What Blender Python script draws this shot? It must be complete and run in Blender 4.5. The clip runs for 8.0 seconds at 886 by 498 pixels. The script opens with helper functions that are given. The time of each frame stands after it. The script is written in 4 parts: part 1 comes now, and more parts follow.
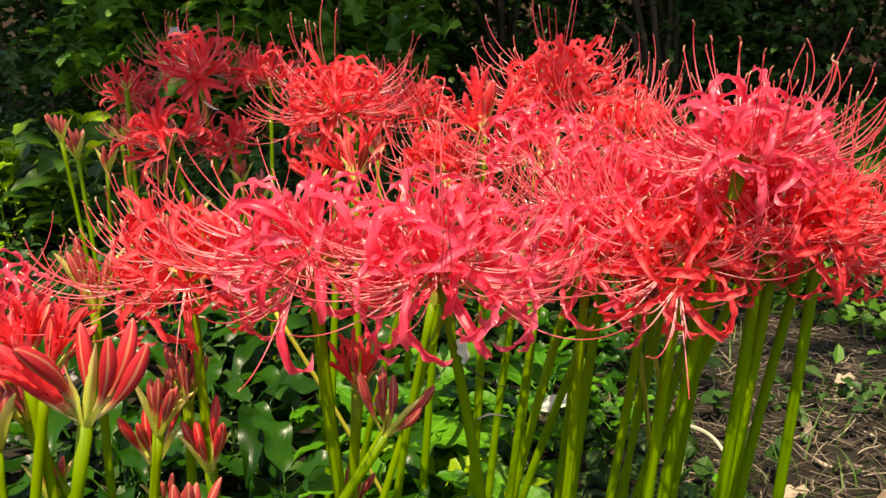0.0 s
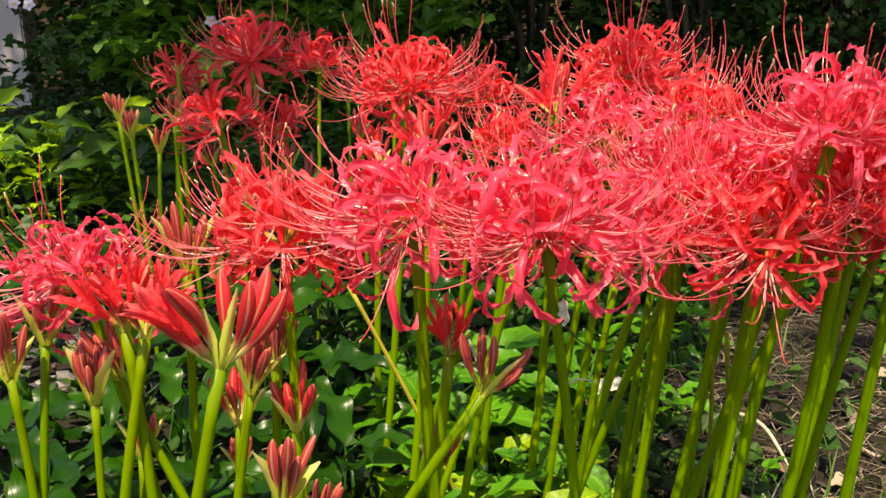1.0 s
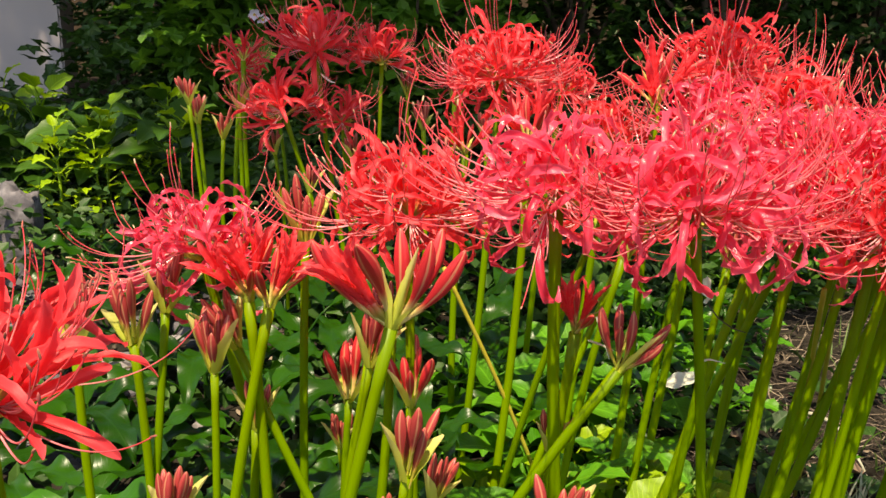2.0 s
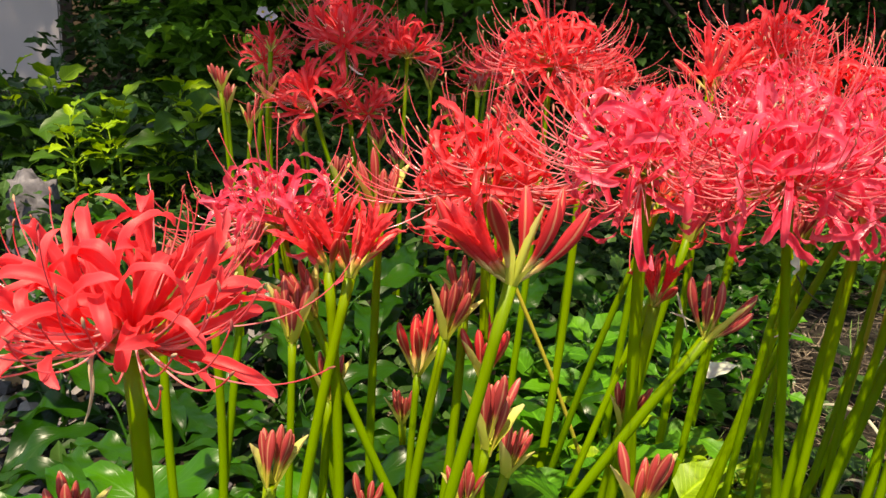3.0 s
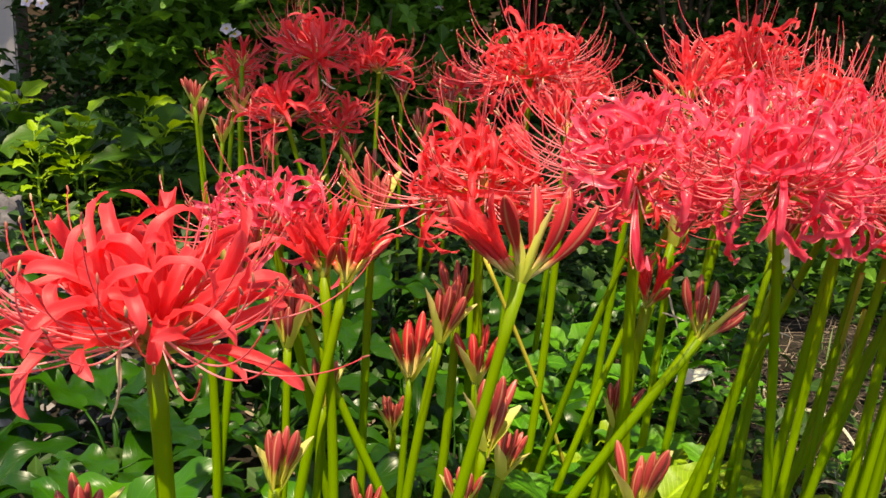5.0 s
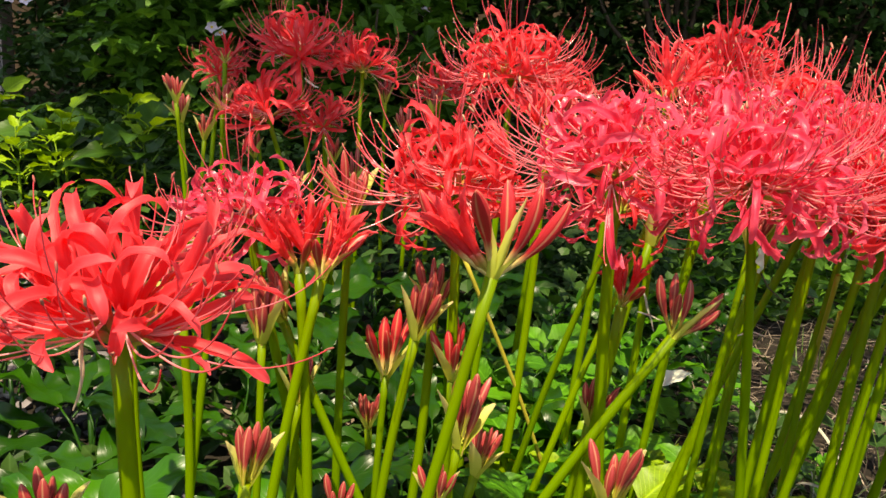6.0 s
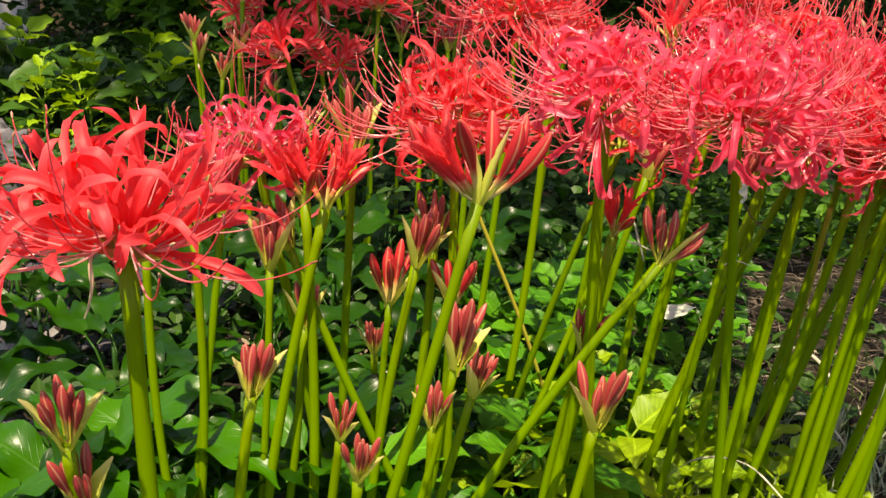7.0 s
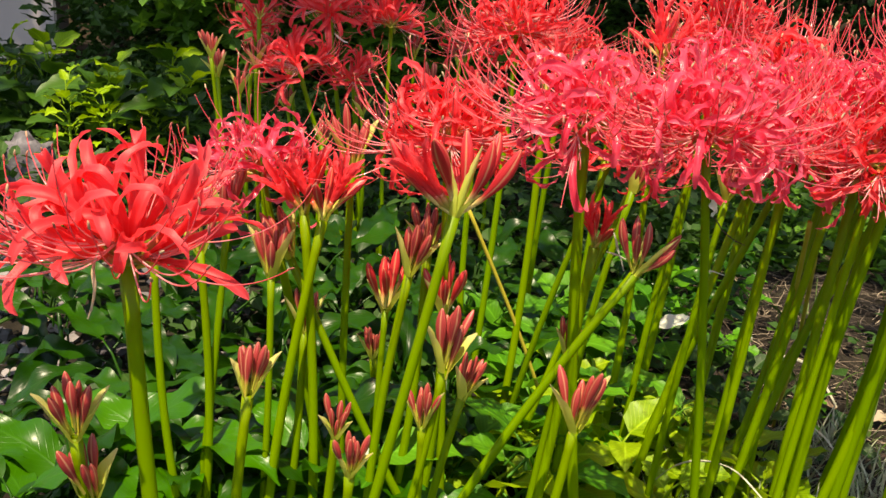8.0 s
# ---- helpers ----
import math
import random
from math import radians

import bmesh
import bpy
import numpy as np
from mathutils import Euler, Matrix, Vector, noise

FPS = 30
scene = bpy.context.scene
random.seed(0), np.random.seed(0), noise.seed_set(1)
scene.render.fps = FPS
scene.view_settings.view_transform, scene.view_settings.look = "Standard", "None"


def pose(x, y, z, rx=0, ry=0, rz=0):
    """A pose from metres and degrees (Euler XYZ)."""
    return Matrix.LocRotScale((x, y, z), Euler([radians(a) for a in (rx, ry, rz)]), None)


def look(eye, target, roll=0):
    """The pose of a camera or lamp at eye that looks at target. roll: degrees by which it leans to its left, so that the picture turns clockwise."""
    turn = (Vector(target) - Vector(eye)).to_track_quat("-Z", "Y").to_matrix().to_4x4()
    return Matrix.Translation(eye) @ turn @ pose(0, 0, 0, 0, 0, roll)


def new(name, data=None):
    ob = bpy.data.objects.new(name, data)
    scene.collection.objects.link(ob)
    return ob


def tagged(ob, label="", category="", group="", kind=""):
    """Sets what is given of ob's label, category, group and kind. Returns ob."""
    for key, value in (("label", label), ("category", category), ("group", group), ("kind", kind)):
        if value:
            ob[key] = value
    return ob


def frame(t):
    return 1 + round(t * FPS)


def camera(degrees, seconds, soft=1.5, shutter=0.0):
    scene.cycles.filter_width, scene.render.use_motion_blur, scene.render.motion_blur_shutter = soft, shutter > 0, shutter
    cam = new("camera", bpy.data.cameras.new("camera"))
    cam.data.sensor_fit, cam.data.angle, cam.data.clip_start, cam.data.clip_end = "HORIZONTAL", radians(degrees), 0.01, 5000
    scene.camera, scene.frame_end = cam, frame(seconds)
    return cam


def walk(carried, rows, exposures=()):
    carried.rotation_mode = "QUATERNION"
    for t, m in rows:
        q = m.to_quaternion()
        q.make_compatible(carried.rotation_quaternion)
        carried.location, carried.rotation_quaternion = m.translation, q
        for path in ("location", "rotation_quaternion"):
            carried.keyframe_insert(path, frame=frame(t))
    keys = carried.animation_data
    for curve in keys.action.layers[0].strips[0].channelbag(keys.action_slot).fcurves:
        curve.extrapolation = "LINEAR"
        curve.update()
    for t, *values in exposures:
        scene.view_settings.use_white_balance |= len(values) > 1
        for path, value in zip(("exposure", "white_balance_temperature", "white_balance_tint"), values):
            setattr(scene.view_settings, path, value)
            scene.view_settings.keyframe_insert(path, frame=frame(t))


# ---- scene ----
cam = camera(50.4, 8.0, 1.5)
METRES, EYE, TILT, LEAN, TURN = 0.45, 0.72, -15.0, 2.0, 0.0
ROWS = [
    (0.0, 0.0, 0.0, 0.0, -0.0, 0.0, -0.0),
    (0.5, -0.0488, -0.0209, -0.0136, 0.26, 0.03, -0.34),
    (1.0, -0.1528, -0.0487, -0.0608, 0.7, -0.05, -1.31),
    (1.5, -0.2674, -0.0654, -0.0969, 1.47, 0.0, -2.24),
    (2.0, -0.3749, -0.0611, -0.1241, 1.35, 0.21, -2.97),
    (3.5, -0.618, -0.1162, -0.2335, -0.1, 1.17, -4.21),
    (4.0, -0.6346, -0.1305, -0.2405, -0.69, 1.7, -3.89),
    (4.5, -0.6405, -0.1185, -0.2403, -1.67, 1.93, -3.24),
    (6.0, -0.6167, -0.1061, -0.2494, -3.18, 2.27, -3.94),
    (6.5, -0.5931, -0.1452, -0.2671, -2.22, 0.08, -4.42),
    (7.0, -0.5624, -0.1905, -0.2716, -1.59, -1.33, -4.2),
    (7.5, -0.5054, -0.2626, -0.2523, -1.02, -1.23, -3.98),
    (8.0, -0.491, -0.3042, -0.2663, -0.1, -0.78, -4.45),
]
walk(cam, [(t, pose(0, 0, EYE, TILT, LEAN, TURN) @ pose(METRES * x, METRES * y, METRES * z, 90 + pitch, roll, yaw)) for t, x, y, z, yaw, pitch, roll in ROWS], ((0.0, 0.98, 8300.0, 10.0), (8.0, 0.98, 8300.0, 10.0)))

# ---- light ----
SUN_EL, SUN_AZ = 66.0, 190.0        # height, and compass bearing from +y clockwise
world = bpy.data.worlds.new("sky")
scene.world = world
world.use_nodes = True
wn = world.node_tree
sky = wn.nodes.new("ShaderNodeTexSky")
sky.sky_type, sky.sun_disc = "NISHITA", False
sky.sun_elevation, sky.sun_rotation = radians(SUN_EL), radians(SUN_AZ)
wn.links.new(sky.outputs[0], wn.nodes["Background"].inputs[0])
wn.nodes["Background"].inputs[1].default_value = 0.135
sun = new("sun", bpy.data.lights.new("sun", "SUN"))
sun.data.energy, sun.data.angle, sun.data.color = 4.8, radians(0.6), (1.0, 0.93, 0.80)
sun_dir = Vector((math.sin(radians(SUN_AZ)) * math.cos(radians(SUN_EL)), math.cos(radians(SUN_AZ)) * math.cos(radians(SUN_EL)), math.sin(radians(SUN_EL))))
sun.matrix_world = look(sun_dir * 20, (0, 0, 0))


# ---- materials ----
def mat(name, rough=0.5, spec=0.5, coat=0.0):
    m = bpy.data.materials.new(name)
    m.use_nodes = True
    b = m.node_tree.nodes["Principled BSDF"]
    b.inputs["Roughness"].default_value = rough
    b.inputs["Specular IOR Level"].default_value = spec
    b.inputs["Coat Weight"].default_value = coat
    return m, m.node_tree, b


def ramp(nt, src, stops):
    n = nt.nodes.new("ShaderNodeValToRGB")
    while len(n.color_ramp.elements) < len(stops):
        n.color_ramp.elements.new(0.5)
    for e, (p, c) in zip(n.color_ramp.elements, stops):
        e.position, e.color = p, (*c, 1)
    nt.links.new(src, n.inputs[0])
    return n.outputs[0]


def noise_tex(nt, scale, detail=4, src="Object", rough=0.55, stretch=None):
    co = nt.nodes.new("ShaderNodeTexCoord")
    n = nt.nodes.new("ShaderNodeTexNoise")
    n.inputs["Scale"].default_value, n.inputs["Detail"].default_value, n.inputs["Roughness"].default_value = scale, detail, rough
    if stretch:
        mp = nt.nodes.new("ShaderNodeMapping")
        mp.inputs["Scale"].default_value = stretch
        nt.links.new(co.outputs[src], mp.inputs[0])
        nt.links.new(mp.outputs[0], n.inputs["Vector"])
    else:
        nt.links.new(co.outputs[src], n.inputs["Vector"])
    return n.outputs["Fac"]


def blend(nt, fac, a, b, mode="MIX"):
    n = nt.nodes.new("ShaderNodeMix")
    n.data_type, n.blend_type = "RGBA", mode
    for sock, v in ((n.inputs[0], fac), (n.inputs[6], a), (n.inputs[7], b)):
        if isinstance(v, bpy.types.NodeSocket):
            nt.links.new(v, sock)
        elif isinstance(v, (int, float)):
            sock.default_value = v
        else:
            sock.default_value = (*v, 1)
    return n.outputs[2]


def maths(nt, op, a, b=0.0):
    n = nt.nodes.new("ShaderNodeMath")
    n.operation = op
    for sock, v in zip(n.inputs, (a, b)):
        if isinstance(v, bpy.types.NodeSocket):
            nt.links.new(v, sock)
        else:
            sock.default_value = v
    return n.outputs[0]


def uv_of(nt):
    co = nt.nodes.new("ShaderNodeTexCoord")
    s = nt.nodes.new("ShaderNodeSeparateXYZ")
    nt.links.new(co.outputs["UV"], s.inputs[0])
    return s.outputs[0], s.outputs[1]


def chance(nt):
    return nt.nodes.new("ShaderNodeObjectInfo").outputs["Random"]


def island(nt):
    return nt.nodes.new("ShaderNodeNewGeometry").outputs["Random Per Island"]


def relief(nt, b, height, strength=0.3, distance=0.002):
    n = nt.nodes.new("ShaderNodeBump")
    n.inputs["Strength"].default_value, n.inputs["Distance"].default_value = strength, distance
    nt.links.new(height, n.inputs["Height"])
    nt.links.new(n.outputs[0], b.inputs["Normal"])


def thin(m, nt, b, colour, share):
    """Lets light through a thin petal or leaf."""
    t = nt.nodes.new("ShaderNodeBsdfTranslucent")
    mix = nt.nodes.new("ShaderNodeMixShader")
    mix.inputs[0].default_value = share
    if isinstance(colour, bpy.types.NodeSocket):
        nt.links.new(colour, t.inputs[0])
    else:
        t.inputs[0].default_value = (*colour, 1)
    nt.links.new(b.outputs[0], mix.inputs[1])
    nt.links.new(t.outputs[0], mix.inputs[2])
    nt.links.new(mix.outputs[0], nt.nodes["Material Output"].inputs[0])


def petal_mat(name, base, tip, claw, rough):
    m, nt, b = mat(name, rough, 0.55)
    u, v = uv_of(nt)
    c = ramp(nt, v, [(0.0, claw), (0.10, base), (0.75, base), (1.0, tip)])
    mid = ramp(nt, maths(nt, "ABSOLUTE", maths(nt, "SUBTRACT", u, 0.5)), [(0.0, (1, 1, 1)), (0.09, (0, 0, 0))])
    c = blend(nt, maths(nt, "MULTIPLY", mid, 0.35), c, tuple(min(1, x * 1.1 + 0.10) for x in base))
    veins = noise_tex(nt, 1.0, 3, "UV", 0.6, (26, 1.6, 1))
    c = blend(nt, maths(nt, "MULTIPLY", veins, 0.28), c, tuple(x * 0.66 for x in base))
    edge = ramp(nt, maths(nt, "ABSOLUTE", maths(nt, "SUBTRACT", u, 0.5)), [(0.40, (0, 0, 0)), (0.5, (1, 1, 1))])
    c = blend(nt, maths(nt, "MULTIPLY", edge, 0.4), c, tuple(min(1, x + 0.08) for x in tip))
    c = blend(nt, maths(nt, "MULTIPLY", chance(nt), 0.4), c, tip)
    nt.links.new(c, b.inputs["Base Color"])
    relief(nt, b, veins, 0.35, 0.0008)
    thin(m, nt, b, c, 0.50)
    return m


RED = petal_mat("petal_scarlet", (0.89, 0.036, 0.051), (0.92, 0.095, 0.120), (0.78, 0.26, 0.10), 0.46)
PINK = petal_mat("petal_crimson_pink", (0.89, 0.043, 0.102), (0.92, 0.17, 0.27), (0.76, 0.24, 0.17), 0.22)


def filament_mat():
    m, nt, b = mat("filament", 0.16, 0.9)
    u, v = uv_of(nt)
    # red at the tip; paler towards the base, where bright glints are painted in
    c = ramp(nt, v, [(0.0, (0.95, 0.70, 0.68)), (0.35, (0.93, 0.42, 0.45)), (0.7, (0.90, 0.17, 0.21)), (1.0, (0.80, 0.07, 0.09))])
    nt.links.new(c, b.inputs["Base Color"])
    thin(m, nt, b, c, 0.4)
    return m


FILAMENT = filament_mat()
ANTHER, nt, b = mat("anther", 0.7)
nt.links.new(ramp(nt, chance(nt), [(0.0, (0.30, 0.05, 0.05)), (0.7, (0.36, 0.12, 0.08)), (1.0, (0.48, 0.36, 0.22))]), b.inputs["Base Color"])


def bud_mat(name, base, body, tip):
    m, nt, b = mat(name, 0.42, 0.5)
    u, v = uv_of(nt)
    c = ramp(nt, v, [(0.0, base), (0.22, tuple(x * 0.8 + y * 0.2 for x, y in zip(base, body))), (0.40, body), (0.86, body), (1.0, tip)])
    seams = nt.nodes.new("ShaderNodeTexWave")
    seams.wave_type, seams.bands_direction = "BANDS", "X"
    seams.inputs["Scale"].default_value, seams.inputs["Distortion"].default_value = 0.95, 0.4
    co = nt.nodes.new("ShaderNodeTexCoord")
    nt.links.new(co.outputs["UV"], seams.inputs["Vector"])
    line = ramp(nt, seams.outputs["Fac"], [(0.86, (0, 0, 0)), (1.0, (1, 1, 1))])
    c = blend(nt, maths(nt, "MULTIPLY", line, 0.6), c, (0.74, 0.40, 0.22))
    streak = noise_tex(nt, 1.0, 4, "UV", 0.6, (22, 2.0, 1))
    c = blend(nt, maths(nt, "MULTIPLY", streak, 0.7), c, (0.60, 0.52, 0.50), "MULTIPLY")
    nt.links.new(c, b.inputs["Base Color"])
    relief(nt, b, streak, 0.4, 0.001)
    thin(m, nt, b, c, 0.12)
    return m


BUD = bud_mat("bud_dull_red", (0.46, 0.48, 0.05), (0.40, 0.045, 0.045), (0.46, 0.13, 0.09))
BUD_RED = bud_mat("bud_bright_red", (0.80, 0.72, 0.24), (0.62, 0.026, 0.036), (0.44, 0.07, 0.05))


def stem_mat():
    m, nt, b = mat("scape_green", 0.42, 0.22)
    u, v = uv_of(nt)
    c = ramp(nt, v, [(0.0, (0.24, 0.415, 0.003)), (0.6, (0.215, 0.375, 0.002)), (1.0, (0.24, 0.345, 0.005))])
    c = blend(nt, maths(nt, "MULTIPLY", chance(nt), 0.6), c, (0.12, 0.28, 0.002))
    n = noise_tex(nt, 1.0, 4, "UV", 0.6, (9, 40, 1))
    c = blend(nt, maths(nt, "MULTIPLY", n, 0.45), c, (0.17, 0.25, 0.004))
    spots = ramp(nt, noise_tex(nt, 1.0, 2, "UV", 0.5, (16, 90, 1)), [(0.66, (0, 0, 0)), (0.74, (1, 1, 1))])
    c = blend(nt, maths(nt, "MULTIPLY", spots, 0.3), c, (0.30, 0.20, 0.05))
    nt.links.new(c, b.inputs["Base Color"])
    relief(nt, b, n, 0.25, 0.001)
    thin(m, nt, b, c, 0.42)
    return m


STEM = stem_mat()


def bract_mat():
    m, nt, b = mat("bract_papery", 0.6, 0.3)
    u, v = uv_of(nt)
    c = ramp(nt, v, [(0.0, (0.50, 0.56, 0.05)), (0.5, (0.62, 0.66, 0.12)), (1.0, (0.74, 0.64, 0.28))])
    n = noise_tex(nt, 1.0, 3, "UV", 0.6, (18, 2, 1))
    c = blend(nt, maths(nt, "MULTIPLY", n, 0.25), c, (0.42, 0.46, 0.08))
    nt.links.new(c, b.inputs["Base Color"])
    thin(m, nt, b, c, 0.35)
    return m


BRACT = bract_mat()
PEDICEL, nt, b = mat("pedicel", 0.4)
u, v = uv_of(nt)
nt.links.new(ramp(nt, v, [(0.0, (0.26, 0.34, 0.04)), (0.5, (0.34, 0.24, 0.05)), (1.0, (0.60, 0.08, 0.05))]), b.inputs["Base Color"])


def leaf_mat(name, dark, light, rough=0.35, share=0.25, vein=0.3, per_island=False, spec=0.3):
    m, nt, b = mat(name, rough, spec)
    u, v = uv_of(nt)
    c = blend(nt, island(nt) if per_island else chance(nt), dark, light)
    big = noise_tex(nt, 14.0, 4)
    c = blend(nt, maths(nt, "MULTIPLY", big, 0.4), c, tuple(x * 0.6 for x in dark))
    off = maths(nt, "ABSOLUTE", maths(nt, "SUBTRACT", u, 0.5))
    mid = ramp(nt, off, [(0.0, (1, 1, 1)), (0.05, (0, 0, 0))])
    # side veins slope from the midrib to the edge
    w = maths(nt, "SINE", maths(nt, "MULTIPLY", maths(nt, "SUBTRACT", v, maths(nt, "MULTIPLY", off, 0.55)), 70.0))
    side = ramp(nt, w, [(0.80, (0, 0, 0)), (1.0, (1, 1, 1))])
    both = maths(nt, "MAXIMUM", mid, maths(nt, "MULTIPLY", side, 0.5))
    c = blend(nt, maths(nt, "MULTIPLY", both, vein), c, tuple(min(1, x * 1.7 + 0.02) for x in light))
    nt.links.new(c, b.inputs["Base Color"])
    relief(nt, b, maths(nt, "ADD", maths(nt, "MULTIPLY", both, -0.6), big), 0.25, 0.002)
    thin(m, nt, b, blend(nt, 0.5, c, light), share)
    return m


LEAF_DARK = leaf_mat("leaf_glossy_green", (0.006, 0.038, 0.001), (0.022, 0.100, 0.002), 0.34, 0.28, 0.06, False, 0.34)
LEAF_BRIGHT = leaf_mat("leaf_bright_green", (0.036, 0.175, 0.006), (0.10, 0.31, 0.012), 0.46, 0.35, 0.5)
LEAF_LIME = leaf_mat("leaf_lime", (0.16, 0.30, 0.008), (0.32, 0.48, 0.015), 0.45, 0.35, 0.5)
LEAF_HEDGE = leaf_mat("leaf_hedge", (0.016, 0.050, 0.008), (0.042, 0.105, 0.014), 0.5, 0.2, 0.2, True)
LEAF_HEDGE2 = leaf_mat("leaf_hedge_fresh", (0.042, 0.125, 0.009), (0.100, 0.240, 0.017), 0.5, 0.25, 0.2, True)
# sun on the leaves is put into the colour: lighter counterpart of LEAF_DARK
LEAF_SUN = leaf_mat("leaf_green_sun_tinted", (0.018, 0.100, 0.002), (0.050, 0.200, 0.004), 0.32, 0.34, 0.10, False, 0.36)
GRASS_PALE = leaf_mat("grass_pale_blade", (0.16, 0.22, 0.09), (0.48, 0.50, 0.38), 0.5, 0.25, 0.1, True)
GRASS = leaf_mat("grass_blade", (0.045, 0.11, 0.010), (0.17, 0.25, 0.07), 0.45, 0.3, 0.1, True)


def soil_mat():
    m, nt, b = mat("soil", 0.95, 0.2)
    big = noise_tex(nt, 2.2, 5)
    fine = noise_tex(nt, 60.0, 8, rough=0.7)
    c = ramp(nt, fine, [(0.25, (0.005, 0.004, 0.003)), (0.5, (0.014, 0.010, 0.007)), (0.75, (0.038, 0.027, 0.020))])
    c = blend(nt, ramp(nt, big, [(0.4, (0, 0, 0)), (0.62, (1, 1, 1))]), c, (0.026, 0.022, 0.015))
    nt.links.new(c, b.inputs["Base Color"])
    relief(nt, b, fine, 0.9, 0.012)
    return m


SOIL = soil_mat()
STRAW, nt, b = mat("dry_straw", 0.75, 0.25)
nt.links.new(ramp(nt, island(nt), [(0.0, (0.016, 0.011, 0.008)), (0.55, (0.052, 0.038, 0.028)), (0.85, (0.17, 0.13, 0.095)), (1.0, (0.33, 0.27, 0.20))]), b.inputs["Base Color"])
DRY, nt, b = mat("dry_leaf", 0.7, 0.3)
dry_n = noise_tex(nt, 60.0, 4)
nt.links.new(blend(nt, dry_n, (0.25, 0.17, 0.115), (0.10, 0.062, 0.04)), b.inputs["Base Color"])
relief(nt, b, dry_n, 0.5, 0.003)
PALE, nt, b = mat("pale_leaf", 0.5, 0.4)
nt.links.new(blend(nt, noise_tex(nt, 45.0, 4), (0.62, 0.64, 0.54), (0.45, 0.49, 0.37)), b.inputs["Base Color"])
STONE, nt, b = mat("gravel", 0.8, 0.35)
stone_n = noise_tex(nt, 70.0, 6)
nt.links.new(blend(nt, maths(nt, "MULTIPLY", stone_n, 0.6), ramp(nt, island(nt), [(0.0, (0.045, 0.042, 0.055)), (0.6, (0.13, 0.12, 0.135)), (1.0, (0.34, 0.31, 0.31))]), (0.03, 0.027, 0.03)), b.inputs["Base Color"])
relief(nt, b, stone_n, 0.6, 0.004)
ROCK, nt, b = mat("edging_rock", 0.9, 0.3)
rock_n = noise_tex(nt, 26.0, 8)
nt.links.new(ramp(nt, rock_n, [(0.3, (0.045, 0.042, 0.05)), (0.55, (0.12, 0.112, 0.125)), (0.75, (0.26, 0.245, 0.26))]), b.inputs["Base Color"])
relief(nt, b, rock_n, 0.8, 0.01)
PLASTER, nt, b = mat("wall_plaster", 0.9, 0.2)
plaster_n = noise_tex(nt, 1.6, 6)
nt.links.new(blend(nt, plaster_n, (0.54, 0.48, 0.49), (0.40, 0.35, 0.36)), b.inputs["Base Color"])
relief(nt, b, noise_tex(nt, 180.0, 4), 0.4, 0.002)
BARK, nt, b = mat("bark", 0.9, 0.2)
bark_n = noise_tex(nt, 20.0, 6, stretch=(1, 1, 0.2))
nt.links.new(blend(nt, bark_n, (0.10, 0.07, 0.05), (0.03, 0.022, 0.016)), b.inputs["Base Color"])
relief(nt, b, bark_n, 0.8, 0.01)
WHITE_PETAL, nt, b = mat("white_petal", 0.5, 0.3)
nt.links.new(ramp(nt, chance(nt), [(0.0, (0.66, 0.52, 0.66)), (1.0, (0.74, 0.66, 0.76))]), b.inputs["Base Color"])
YELLOW, nt, b = mat("flower_eye", 0.7, 0.3)
nt.links.new(ramp(nt, noise_tex(nt, 300.0, 2), [(0.3, (0.75, 0.50, 0.05)), (0.7, (0.85, 0.62, 0.12))]), b.inputs["Base Color"])


# ---- mesh makers ----
def mesh_from(name, verts, faces, uvs, mats, slots=None, smooth=True):
    me = bpy.data.meshes.new(name)
    me.from_pydata([tuple(v) for v in verts], [], faces)
    for m in mats:
        me.materials.append(m)
    if uvs is not None:
        lay = me.uv_layers.new(name="UVMap")
        idx = np.empty(len(me.loops), dtype=np.int32)
        me.loops.foreach_get("vertex_index", idx)
        lay.data.foreach_set("uv", np.asarray(uvs, dtype=np.float32)[idx].ravel())
    if slots is not None:
        me.polygons.foreach_set("material_index", slots)
    me.polygons.foreach_set("use_smooth", [smooth] * len(me.polygons))
    me.update()
    return me


def frames_along(pts):
    """Tangents and a side vector that turns as little as possible."""
    pts = [Vector(p) for p in pts]
    tans = [(pts[min(i + 1, len(pts) - 1)] - pts[max(i - 1, 0)]).normalized() for i in range(len(pts))]
    side = tans[0].orthogonal().normalized()
    out = []
    for p, t in zip(pts, tans):
        side = (side - t * side.dot(t)).normalized()
        out.append((p, t, side, t.cross(side)))
    return out


def tube_data(pts, radii, sides=7, cap=True, ridge=0.0, ridges=6):
    verts, uvs, faces = [], [], []
    fr = frames_along(pts)
    for i, ((p, t, a, c), r) in enumerate(zip(fr, radii)):
        for k in range(sides + 1):
            g = 2 * math.pi * k / sides
            rr = r * (1 + ridge * math.cos(ridges * g))
            verts.append(p + a * (rr * math.cos(g)) + c * (rr * math.sin(g)))
            uvs.append((k / sides, i / (len(pts) - 1)))
    n = sides + 1
    for i in range(len(pts) - 1):
        for k in range(sides):
            faces.append((i * n + k, i * n + k + 1, (i + 1) * n + k + 1, (i + 1) * n + k))
    if cap:
        faces.append(tuple((len(pts) - 1) * n + k for k in range(sides)))
    return verts, faces, uvs


def join_data(parts):
    verts, faces, uvs, slots = [], [], [], []
    for (v, f, u), s in parts:
        o = len(verts)
        verts += v
        uvs += u
        faces += [tuple(i + o for i in q) for q in f]
        slots += [s] * len(f)
    return verts, faces, uvs, slots


